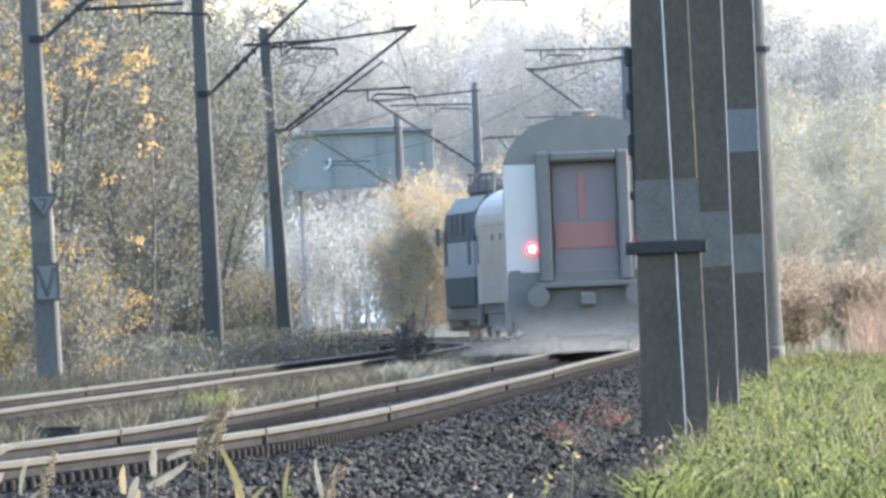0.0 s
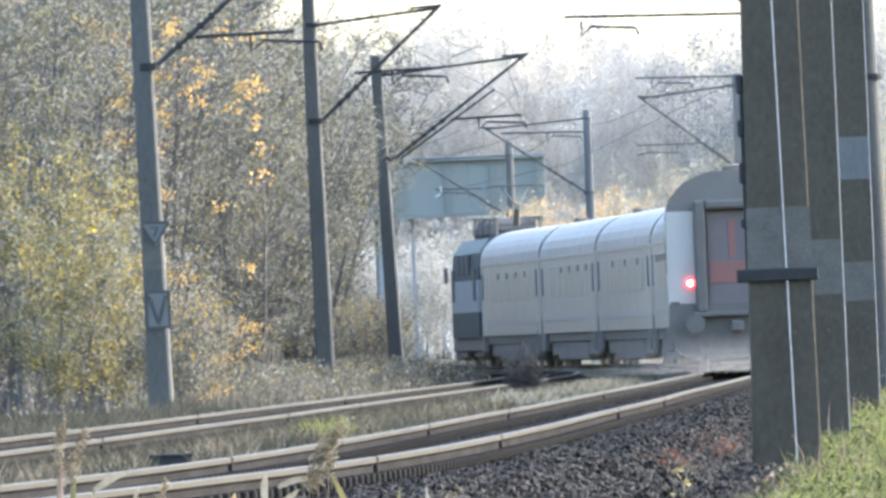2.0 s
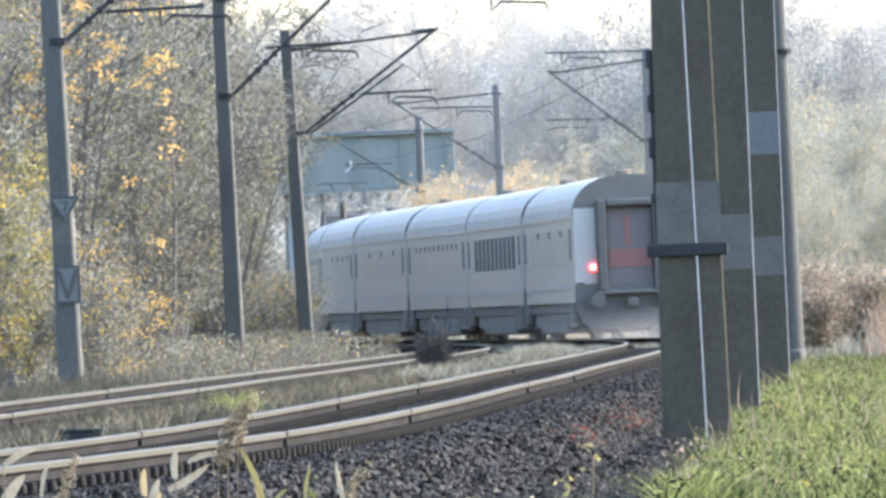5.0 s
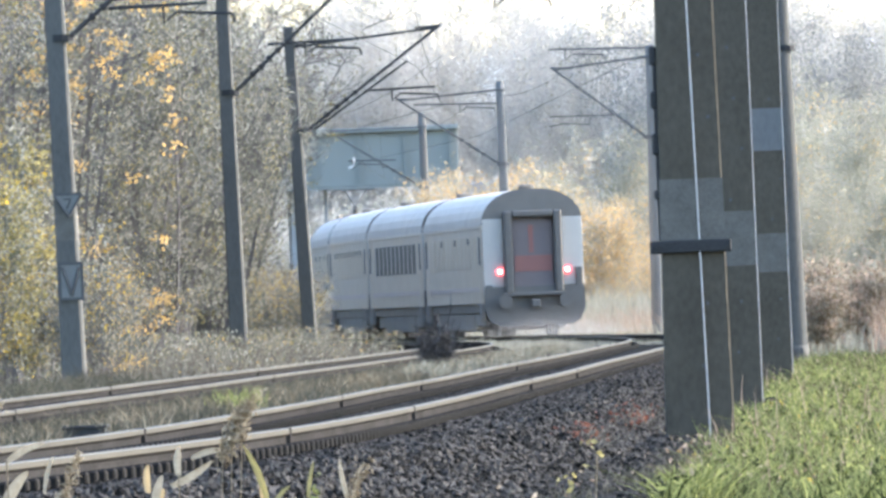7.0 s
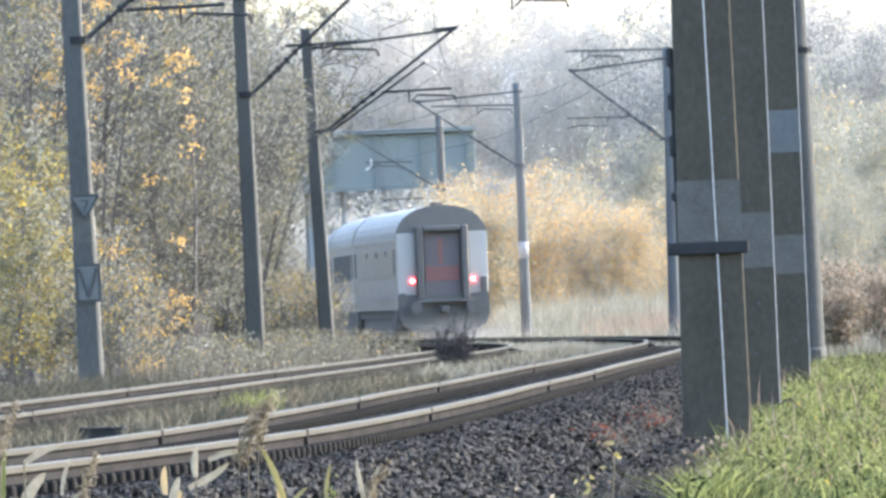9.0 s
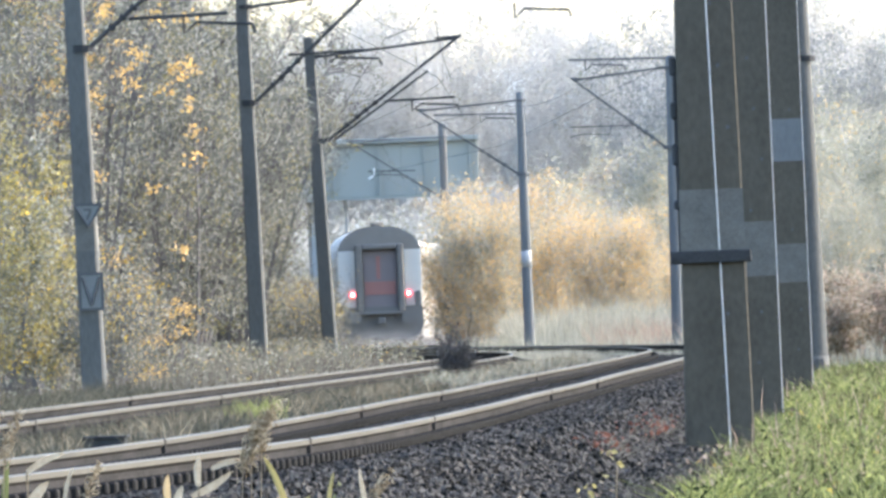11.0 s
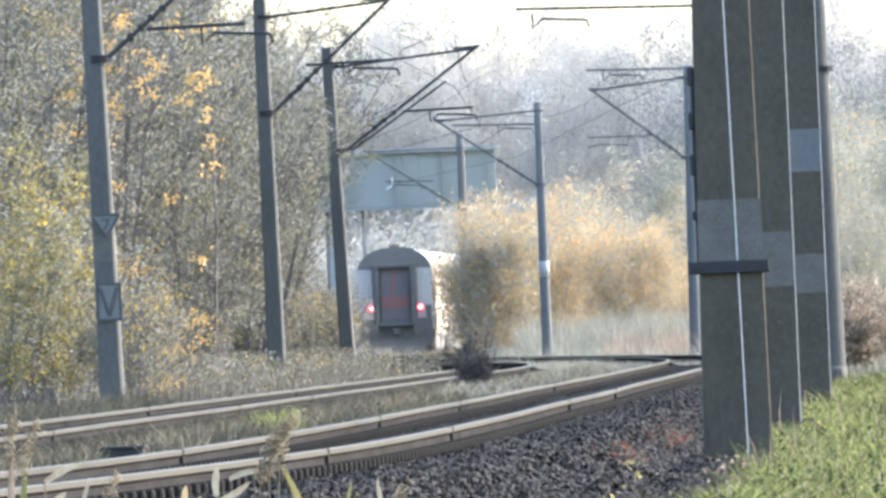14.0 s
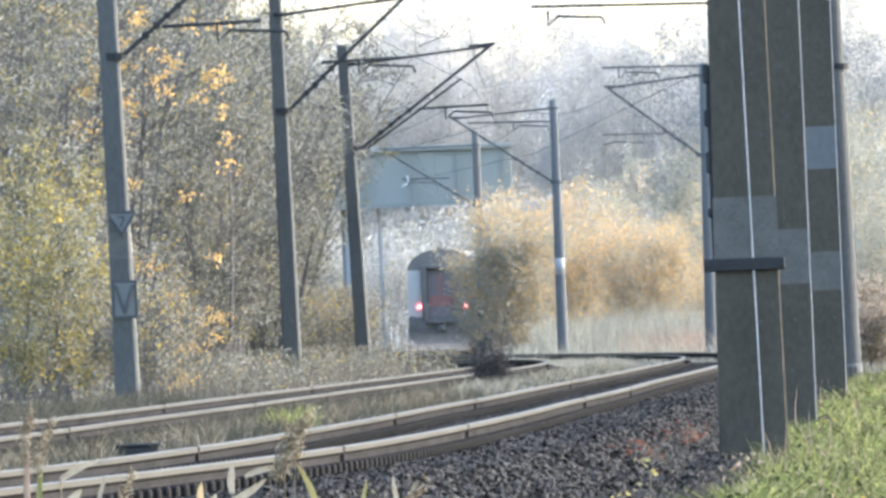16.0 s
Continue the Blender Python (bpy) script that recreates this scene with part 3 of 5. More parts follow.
# ---------------------------------------------------------------- overhead wires
def overhead(gap, nodes, label):
    line = tagged(new("overhead_line"), label, "overhead wire", "overhead lines")
    for (y0, y1) in nodes:
        n = 10
        msg, con = [], []
        for k in range(n + 1):
            y = y0 + (y1 - y0) * k / n
            x = float(way(y0, gap)) + (float(way(y1, gap)) - float(way(y0, gap))) * k / n
            sag = 4 * (k / n) * (1 - k / n)
            msg.append((x, y, 7.3 - 0.75 * sag))
            con.append((x, y, 6.05 + 0.0 * sag))
        part("messenger_wire", tube(msg, 0.007, sides=4), BRACKET_STEEL, line)
        part("contact_wire", tube(con, 0.008, sides=4), BRACKET_STEEL, line)
        for k in (2, 5, 8):
            part("dropper", tube([msg[k], con[k]], 0.004, sides=3), BRACKET_STEEL, line)
    return line


overhead(0.0, [(305, 433), (433, 497), (497, 625)], "thin overhead contact wires above the near track")
overhead(-TRACK_GAP, [(241, 307), (307, 366), (366, 469), (469, 568)], "thin overhead contact wires above the far track")


# ---------------------------------------------------------------- bridge
def build_bridge():
    b = tagged(new("road_bridge"), "blue-green painted steel girder road bridge over the tracks, paled for haze", "bridge")
    b.matrix_basis = pose(0, 633, 0, 0, 0, 2)
    for y in (0.0, 6.5):
        part("girder", box(-14, 0.95, y, y + 0.4, 6.42, 8.75, 0.03), BRIDGE, b, "blue-green girder side")
    part("deck", box(-16, 1.0, -0.3, 7.2, 8.75, 8.98, 0.04), BRIDGE, b)
    for k in range(8):
        x = -13.4 + k * 2.0
        part("stiffener", box(x - 0.05, x + 0.05, -0.14, 0.0, 6.42, 8.7), BRIDGE, b)
    part("flange", box(-14, 0.95, -0.2, 0.0, 6.32, 6.42), BRIDGE, b)
    part("pier", box(-6.5, -5.8, 1, 6, -0.5, 6.35, 0.05), PIER, b, "pale concrete pier")
    part("pier", box(-5.0, -4.84, 1, 1.6, -0.5, 6.35, 0.03), PIER, b)
    part("abutment", box(0.95, 2.2, -0.1, 7.0, -0.5, 6.4, 0.05), PIER, b)
    part("abutment", box(-16, -13, -0.1, 7.0, -0.5, 8.75, 0.05), CONCRETE_FAR, b)


build_bridge()


# ---------------------------------------------------------------- train
def profile(half=1.45, sill=0.95, eave=3.22, top=4.24, n=8):
    """Half outline of roof from the eave to the crown."""
    return [(half * math.cos(a) ** 0.80 if a < math.pi / 2 - 1e-6 else 0.0, eave + (top - eave) * math.sin(a)) for a in np.linspace(0, math.pi / 2, n)]


def bogie(name, parent, y, length=2.5):
    bg = new(name)
    bg.parent = parent
    bg.matrix_basis = pose(0, y, 0)
    for s in (-1, 1):
        part("side_frame", box(s * 1.22 - 0.1, s * 1.22 + 0.1, -length / 2 - 0.45, length / 2 + 0.45, 0.30, 0.74, 0.06), CAR_UNDER, bg)
        for e in (-1, 1):
            bm = bmesh.new()
            add_tube(bm, [(s * 0.70, e * length / 2, 0.47), (s * 0.84, e * length / 2, 0.47)], 0.47, 0.47, 18)
            part("wheel", bm, CAR_UNDER, bg)
    return bg


def build_car(open_panes, dark_row):
    """A passenger carriage; its tail end is at y = 0 and it runs towards +y."""
    car = tagged(new("passenger_carriage"), "silver-grey passenger carriage with white end panels and a red door", "train carriage", "train")
    Lc = 24.0
    roof = profile()
    shell = [(-1.45, 0.98), (-1.45, 3.22), (1.45, 3.22), (1.45, 0.98)]
    part("body", extrude_y(shell, 0.03, Lc - 0.03), CAR_SIDE, car)
    rp = roof + [(-x, z) for x, z in reversed(roof[:-1])]
    part("roof", extrude_y([(x * 1.008, z + 0.003) for x, z in rp], 0.0, Lc), CAR_ROOF, car, "light metal roof")
    for k in range(1, 16):
        y = k * 1.5
        pts = [(x * 1.014, z + 0.012) for x, z in rp]
        part("roof_seam", extrude_y(pts, y - 0.02, y + 0.02, False), CAR_ROOF, car)
    for y in (-0.012, Lc - 0.018):
        pts = [(x * 1.012, z + 0.006) for x, z in rp]
        part("roof_end", extrude_y(pts, y, y + 0.03), CAR_DARK, car, "dark grey roof end")
    for s in (-1, 1):
        for k in range(10):
            y = 3.0 + k * 1.82
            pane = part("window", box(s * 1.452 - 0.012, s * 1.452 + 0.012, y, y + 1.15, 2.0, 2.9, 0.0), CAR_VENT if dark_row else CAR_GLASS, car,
                        "dark window" if dark_row else "window with golden tree reflections put into its colour")
            if k in open_panes:
                part("vent_pane", box(s * 1.470 - 0.012, s * 1.470 + 0.012, y + 0.38, y + 0.78, 2.70, 2.88), CAR_VENT, pane, "dark tilted upper pane")
        for y in (0.55, Lc - 1.4):
            dr = part("door", box(s * 1.452 - 0.014, s * 1.452 + 0.014, y, y + 0.85, 1.1, 3.1), CAR_SIDE, car)
            part("door_window", box(s * 1.47 - 0.012, s * 1.47 + 0.012, y + 0.17, y + 0.68, 2.1, 2.9), CAR_VENT, dr)
            part("step", box(s * 1.40 - 0.12, s * 1.40 + 0.02, y, y + 0.9, 0.45, 0.98, 0.02), CAR_UNDER, car, "door step paled for haze")
        part("stripe", box(s * 1.453 - 0.01, s * 1.453 + 0.01, 0.05, Lc - 0.05, 1.32, 1.46), CAR_STRIPE, car, "faded red stripe")
        part("ledge", box(s * 1.453 - 0.02, s * 1.453 + 0.02, 0.05, Lc - 0.05, 3.13, 3.20, 0.006), CAR_SIDE, car)
    for (y, out) in ((0.0, -1), (Lc, 1)):
        for s in (-1, 1):
            a, b = sorted((s * 0.86, s * 1.44))
            part("end_panel", box(a, b, y + out * 0.01 - 0.02, y + out * 0.01 + 0.02, 1.45, 3.40, 0.008), CAR_WHITE, car, "white end panel")
        pts = [(-0.86, 1.2), (-0.86, 3.5), (0.86, 3.5), (0.86, 1.2)]
        part("end_wall", extrude_y(pts, y - 0.05 if out < 0 else y - 0.03, y + 0.03 if out < 0 else y + 0.05), CAR_DARK, car, "dark end wall")
        for s in (-1, 1):
            a, b = sorted((s * 0.60, s * 0.84))
            part("gangway_bellows", box(a, b, y + out * 0.22 - 0.17, y + out * 0.22 + 0.17, 1.25, 3.62, 0.05), CAR_RUBBER, car, "rubber gangway tube")
        part("gangway_bellows", box(-0.60, 0.60, y + out * 0.22 - 0.17, y + out * 0.22 + 0.17, 3.42, 3.62, 0.05), CAR_RUBBER, car)
        dr = part("end_door", box(-0.58, 0.58, y + out * 0.08 - 0.03, y + out * 0.08 + 0.03, 1.35, 3.40, 0.01), CAR_DOOR, car, "brownish red end door")
        part("door_panel", box(-0.54, 0.54, y + out * 0.12 - 0.01, y + out * 0.12 + 0.01, 1.86, 2.32, 0.004), CAR_RED, dr, "bright red panel")
        part("door_panel", box(-0.12, 0.02, y + out * 0.12 - 0.01, y + out * 0.12 + 0.01, 2.4, 3.2, 0.004), CAR_RED, dr)
        apron = [(-1.43, 1.44), (1.43, 1.44), (1.45, 0.78), (1.30, 0.45), (1.05, 0.30), (-1.05, 0.30), (-1.30, 0.45), (-1.45, 0.78)]
        part("buffer_beam", extrude_y(apron, y + out * 0.10 - 0.15, y + out * 0.10 + 0.15), CAR_RUBBER, car, "dark buffer beam, paled for haze, with rounded lower corners")
        part("footplate", box(-0.9, 0.9, y + out * 0.3 - 0.2, y + out * 0.3 + 0.2, 1.16, 1.26, 0.02), CAR_RUBBER, car)
        bm = box(-0.14, 0.14, y + out * 0.3 - 0.25, y + out * 0.3 + 0.12, 0.82, 1.06, 0.04)
        part("coupler", bm, CAR_RUBBER, car)
        for s in (-1, 1):
            bm = bmesh.new()
            add_tube(bm, [(s * 0.88, y, 1.02), (s * 0.88, y + out * 0.55, 1.02)], 0.1, 0.1, 10)
            add_tube(bm, [(s * 0.88, y + out * 0.55, 1.02), (s * 0.88, y + out * 0.6, 1.02)], 0.2, 0.2, 16)
            part("buffer", bm, CAR_RUBBER, car)
            part("hose_box", box(s * 1.3 - 0.1, s * 1.3 + 0.1, y + out * 0.1 - 0.08, y + out * 0.1 + 0.08, 1.4, 1.95 if s > 0 else 1.5, 0.02), CAR_RUBBER, car)
    part("underframe", box(-1.38, 1.38, 0.2, Lc - 0.2, 0.70, 0.99, 0.03), CAR_UNDER, car)
    for y0, y1 in ((5.5, 9.7), (9.78, 14.3), (14.38, 18.5)):
        part("equipment_box", box(-1.36, 1.36, y0, y1, 0.17, 0.72, 0.05), CAR_UNDER, car)
    bogie("bogie", car, 3.8)
    bogie("bogie", car, Lc - 3.8)
    bm = bmesh.new()
    add_tube(bm, [(0, 1.7, 4.1), (0, 1.7, 4.30), (0, 1.7, 4.34)], 0.24, 0.20, 14)
    add_tube(bm, [(0, 1.7, 4.34), (0, 1.7, 4.38)], 0.30, 0.16, 14)
    part("roof_vent", bm, CAR_DARK, car, "round dark roof ventilator")
    return car


def tail_lamps(car):
    for s in (-1, 1):
        bm = bmesh.new()
        add_disc_y(bm, s * 0.97, -0.10, -0.03, 1.88, 0.11, 20)
        lamp = part("tail_lamp", bm, TAIL_RED, car, "lit red tail lamp")
        bm = bmesh.new()
        add_disc_y(bm, s * 0.97, -0.115, -0.10, 1.88, 0.07, 16)
        part("bulb", bm, TAIL_CORE, lamp)


def build_loco():
    """An electric locomotive; its tail end is at y = 0."""
    lo = tagged(new("electric_locomotive"), "dark teal and pale grey electric locomotive with a raised pantograph", "locomotive", "train")
    n = 15.0
    pts = [(-1.5, 0), (1.5, 0), (1.5, n - 2.2), (1.0, n), (-1.0, n), (-1.5, n - 2.2)]

    def slab(z0, z1, inset=0.0, top_in=0.0):
        bm = bmesh.new()
        a = [bm.verts.new((x * (1 - inset), y, z0)) for x, y in pts]
        b = [bm.verts.new((x * (1 - inset - top_in), y, z1)) for x, y in pts]
        m = len(pts)
        for k in range(m):
            bm.faces.new((a[k], a[(k + 1) % m], b[(k + 1) % m], b[k]))
        bm.faces.new(a)
        bm.faces.new(b)
        return bm
    part("lower_body", slab(0.95, 1.75), LOCO_TEAL, lo)
    part("middle_body", slab(1.75, 2.75), LOCO_WHITE, lo, "pale grey band")
    part("upper_body", slab(2.75, 3.6, 0.0, 0.06), LOCO_TEAL, lo)
    part("roof", slab(3.6, 4.05, 0.06, 0.22), LOCO_TEAL, lo)
    for s in (-1, 1):
        for y in (1.0, 11.2):
            part("cab_window", box(s * 1.50 - 0.02, s * 1.50 + 0.02, y, y + 1.2, 2.1, 3.1), CAR_VENT, lo)
        for k in range(3):
            part("louvre", box(s * 1.50 - 0.02, s * 1.50 + 0.02, 4 + k * 2.3, 5.6 + k * 2.3, 2.95, 3.55), CAR_VENT, lo)
        part("mirror", box(s * 1.68 - 0.06, s * 1.68 + 0.06, 12.5, 12.7, 2.7, 3.2, 0.03), CAR_DARK, lo)
    part("underframe", box(-1.4, 1.4, 0.2, n - 0.5, 0.5, 0.97, 0.05), CAR_UNDER, lo)
    part("plough", box(-1.3, 1.3, n - 0.6, n - 0.2, 0.2, 0.9, 0.05), CAR_UNDER, lo)
    bogie("bogie", lo, 3.6, 3.0)
    bogie("bogie", lo, n - 3.8, 3.0)
    for y0, y1, z1 in ((4.5, 7.0, 4.6), (7.5, 9.6, 4.7), (10, 12.0, 4.5)):
        part("roof_equipment", box(-0.8, 0.8, y0, y1, 4.12, z1, 0.08), CAR_DARK, lo)
    bm = bmesh.new()
    for x in (-0.7, 0.7):
        add_tube(bm, [(x, 2.0, 4.65), (x, 13, 4.75)], 0.05)
        for k in range(5):
            add_tube(bm, [(x, 2.2 + k * 2.4, 4.0), (x, 2.2 + k * 2.4, 4.7)], 0.07)
    part("roof_bus_bar", bm, CAR_DARK, lo)
    pan = new("pantograph")
    pan.parent = lo
    part("lower_arm", tube([(0, 3.5, 4.3), (0.0, 2.2, 5.0)], 0.12, 0.09), CAR_RUBBER, pan)
    for s in (-1, 1):
        part("upper_arm", tube([(0.0, 2.2, 5.0), (s * 0.42, 3.2, 5.65)], 0.03), CAR_RUBBER, pan)
        part("horn", tube([(s * 0.75, 3.2, 5.70), (s * 0.95, 3.2, 5.62)], 0.03), CAR_RUBBER, pan)
    part("contact_strip", box(-0.75, 0.75, 3.05, 3.35, 5.66, 5.73, 0.015), CAR_RUBBER, pan)
    part("base", box(-0.6, 0.6, 2.4, 4.2, 4.25, 4.4, 0.03), CAR_DARK, pan)
    return lo


PITCH = 24.55
cars = [build_car((1, 4, 7), False), build_car((), True), build_car(range(10), False), build_car((1, 4, 7), False), build_car((0, 2, 4, 6), False), build_car((1, 3, 5, 7), False)]
tail_lamps(cars[0])
loco = build_loco()


def on_track(y0, y1):
    """A pose with the tail over y0 and heading to y1."""
    a, b = Vector((float(way(y0)), y0, 0)), Vector((float(way(y1)), y1, 0))
    d = b - a
    return Matrix.Translation(a) @ Matrix.Rotation(-math.atan2(d.x, d.y), 4, "Z")


def train_rows(ahead, length):
    rows = []
    for k in range(33):
        t = k * 0.5
        y = 259.5 + 22.6 * t - 0.065 * t * t + ahead
        f, g = y + 3.8, y + length - 3.8
        m = on_track(f, g)
        rows.append((t, m @ Matrix.Translation((0, -3.8, 0))))
    return rows


# ---------------------------------------------------------------- plants
def leaf_cards(rng, centres, sizes, flat=0.0, narrow=0.6):
    """Small leaves, each a bent four-cornered blade turned its own way."""
    n = len(centres)
    a = rng.normal(size=(n, 3))
    a /= np.linalg.norm(a, axis=1)[:, None]
    b = rng.normal(size=(n, 3))
    b -= (b * a).sum(1)[:, None] * a
    b /= np.linalg.norm(b, axis=1)[:, None]
    c = np.cross(a, b)
    s = np.asarray(sizes)[:, None]
    p0 = centres - a * s * 0.5
    p1 = centres + b * s * narrow * 0.5 + c * s * 0.1
    p2 = centres + a * s * 0.5
    p3 = centres - b * s * narrow * 0.5 + c * s * 0.1
    verts = np.stack([p0, p1, p2, p3], 1).reshape(-1, 3)
    faces = np.arange(4 * n).reshape(n, 4)
    return verts, faces


def fast_mesh(name, verts, faces, mats, index=None, parent=None, label=""):
    me = bpy.data.meshes.new(name)
    me.from_pydata(verts.tolist() if hasattr(verts, "tolist") else verts, [], faces.tolist() if hasattr(faces, "tolist") else faces)
    for m in mats:
        me.materials.append(m)
    if index is not None:
        me.polygons.foreach_set("material_index", np.asarray(index, dtype=np.int32))
    ob = new(name, me)
    if parent:
        ob.parent = parent
    return tagged(ob, label)


def limb_tubes(segments):
    """Three-sided tapered tubes for (p, q, r0, r1)."""
    verts, faces = [], []
    for p, q, r0, r1 in segments:
        d = q - p
        n = np.linalg.norm(d)
        if n < 1e-6:
            continue
        d = d / n
        a = np.cross(d, (0.0, 0.0, 1.0) if abs(d[2]) < 0.9 else (1.0, 0.0, 0.0))
        a /= np.linalg.norm(a)
        b = np.cross(d, a)
        o = len(verts)
        for base, r in ((p, r0), (q, r1)):
            for k in range(3):
                t = k * math.tau / 3
                verts.append(base + (a * math.cos(t) + b * math.sin(t)) * r)
        for k in range(3):
            faces.append((o + k, o + (k + 1) % 3, o + 3 + (k + 1) % 3, o + 3 + k))
    return np.array(verts), np.array(faces)


def grow(rng, height, spread, stems, twigs, lean=0.13):
    """Limbs of a shrubby tree: several stems, side limbs, twigs. Returns the segments and the twig points."""
    segs, tips = [], []
    for s in range(stems):
        p = np.array([rng.normal(0, 0.12 * spread), rng.normal(0, 0.12 * spread), -0.2])
        top = height * rng.uniform(0.72, 1.0)
        d = np.array([rng.normal(0, lean), rng.normal(0, lean), 1.0])
        n = 7
        r = 0.0065 * height * rng.uniform(0.6, 1.0)
        pts = [p]
        for k in range(n):
            d = d + rng.normal(0, 0.10, 3) * np.array([1, 1, 0.2])
            d /= np.linalg.norm(d)
            pts.append(pts[-1] + d * top / n)
            segs.append((pts[-2], pts[-1], r * (1 - k / n) + 0.006, r * (1 - (k + 1) / n) + 0.006))
        for k in range(twigs):
            u = rng.uniform(0.12, 1.0) * n
            i = min(int(u), n - 1)
            q = pts[i] + (pts[i + 1] - pts[i]) * (u - i)
            ang = rng.uniform(0, math.tau)
            e = np.array([math.cos(ang), math.sin(ang), rng.uniform(0.1, 1.0)])
            ln = spread * rng.uniform(0.25, 0.75) * (1.15 - u / n * 0.6)
            m = q + e * ln * 0.5 + rng.normal(0, 0.06, 3)
            w = m + (e + np.array([0, 0, 0.35])) * ln * 0.5 + rng.normal(0, 0.08, 3)
            rr = 0.010 + 0.008 * rng.random()
            segs += [(q, m, rr, rr * 0.7), (m, w, rr * 0.7, 0.004)]
            for _ in range(3):
                c = q + (w - q) * rng.uniform(0.3, 1.0)
                x = c + rng.normal(0, 1, 3) * ln * 0.22 + np.array([0, 0, 0.1])
                segs.append((c, x, 0.006, 0.003))
                tips.append((c, x))
            tips += [(m, w)]
    return segs, tips


def make_tree(name, seed, height, spread, stems, twigs, leaves, size, mats, shares, bark, label, scatter=0.12, narrow=0.6):
    rng = np.random.default_rng(seed)
    tree = tagged(new(name), label, "tree" if height > 4 else "shrub")
    segs, tips = grow(rng, height, spread, stems, twigs)
    v, f = limb_tubes(segs)
    fast_mesh("trunk", v, f, [bark], None, tree)
    if leaves:
        t0 = np.array([t[0] for t in tips])
        t1 = np.array([t[1] for t in tips])
        k = rng.integers(0, len(tips), leaves)
        u = rng.random(leaves)[:, None]
        c = t0[k] + (t1[k] - t0[k]) * u + rng.normal(0, scatter, (leaves, 3))
        sz = size * rng.uniform(0.55, 1.3, leaves)
        v, f = leaf_cards(rng, c, sz, narrow=narrow)
        # neighbouring leaves of one twig share a colour
        pick = np.random.default_rng(seed + 9).random(len(tips))[k]
        edges = np.cumsum(shares)
        idx = np.searchsorted(edges / edges[-1], pick * 0.999999)
        fast_mesh("crown", v, f, mats, idx, tree)
    return tree


def stand(tree, x, y, z=-0.25, turn=0.0, scale=1.0):
    tree.matrix_basis = pose(x, y, z, 0, 0, turn) @ Matrix.Scale(scale, 4)
    return tree


def wood(models, spots, group):
    used = set()
    for i, (k, x, y, turn, scale) in enumerate(spots):
        m = models[k]
        if k not in used:
            used.add(k)
            stand(m, x, y, -0.25, turn, scale)
        else:
            c = copy_thing(m, pose(x, y, -0.25, 0, 0, turn))
            c.matrix_basis = pose(x, y, -0.25, 0, 0, turn) @ Matrix.Scale(scale, 4)
        tagged(m, group=group)


def clear_of_poles(x, y, reach):
    """No plant grows before the poles of the far track's row."""
    for px, py in ((-6.28, 241.4), (-4.42, 306.7), (-3.52, 366.4)):
        if y < py + 4.5 and (x + reach) / y > (px - 0.5) / py:
            return False
    return True


# dust behind the train
def build_dust():
    """Fine pale dust whirled up along the rails behind the last carriage and under it; its place is the carriage's tail."""
    rng = np.random.default_rng(101)
    n = 95000
    y = rng.uniform(-16, 20, n)
    side = rng.normal(0, 1.15, n)
    swell = 0.36 + 0.26 * np.array([noise.noise(Vector((a * 0.5, b * 0.35, 5.0))) for a, b in zip(side, y)])
    z = 0.03 + np.abs(rng.normal(0, 1, n)) * swell * np.where(y < 0, 0.6 + 0.4 * np.exp(y / 8), 1.0)
    keep = (y < -0.8) | (np.abs(side) > 1.5)
    v, f = leaf_cards(rng, np.stack([side, y, z], 1)[keep], 0.012 * rng.uniform(0.6, 1.3, int(keep.sum())))
    return tagged(fast_mesh("dust", v, f, [DUST]), "thin pale dust whirled up behind the passing train", "dust", kind="stuff")


dust = build_dust()

# the thicket beside the far track
rng0 = np.random.default_rng(5)
thicket = [make_tree("thicket_tree", 11 + k, 8.8 + k % 3, 2.3, 6, 58, 8200, 0.112, [LEAF_GREY, LEAF_LIME, BARK], (0.80, 0.12, 0.08) if k % 2 else (0.68, 0.24, 0.08),
                     BARK, "tall thin-stemmed autumn tree with sparse grey-green leaves", narrow=0.34) for k in range(5)]
yellow = make_tree("yellow_tree", 31, 6.4, 1.7, 4, 36, 6500, 0.11, [LEAF_LIME, LEAF_YELLOW, LEAF_GREY], (0.50, 0.08, 0.42), BARK, "young tree with yellow-green autumn leaves")
low = [make_tree("thicket_shrub", 41 + k, 3.0, 1.6, 7, 18, 3000, 0.07, [LEAF_GREY, LEAF_YELLOW, DRY_GRASS], (0.72, 0.10, 0.18), BARK, "leafy roadside shrub with dry stems") for k in range(3)]
spots = []
for y in np.arange(258, 600, 5.4):
    x_edge = float(way(y, -TRACK_GAP)) - (3.4 if 366 < y < 405 else 4.4)
    for row in range(5):
        x = x_edge - row * 1.7 - rng0.uniform(0, 1.2)
        size = rng0.uniform(0.85, 1.15) + 0.07 * row
        across = (x + 1.2) / y + 0.0136
        if across > 0:
            size = min(size, y * (0.0223 - 1.3 * across) / 9.5)
        if x > -0.0325 * y - 2.2 and size > 0.3 and (x + 2.5 * size) / y < -0.0087 and clear_of_poles(x, y, 3.1 * size):
            spots.append((int(rng0.integers(0, 5)), x, y + rng0.uniform(-1.5, 1.5), rng0.uniform(0, 360), size))
wood(thicket, spots, "trackside thicket")
spots = [(0, -7.55, 252, 20, 0.80), (0, -8.05, 256, 130, 0.86), (0, -8.3, 249, 250, 0.62), (0, -7.2, 254, 75, 0.5)]
wood([yellow], spots, "yellow trees")
maple = make_tree("maple_sapling", 35, 8.0, 2.6, 3, 26, 0, 0.1, [LEAF_YELLOW], (1,), BARK, "sapling with clusters of bright orange-yellow leaves")
rngm = np.random.default_rng(36)
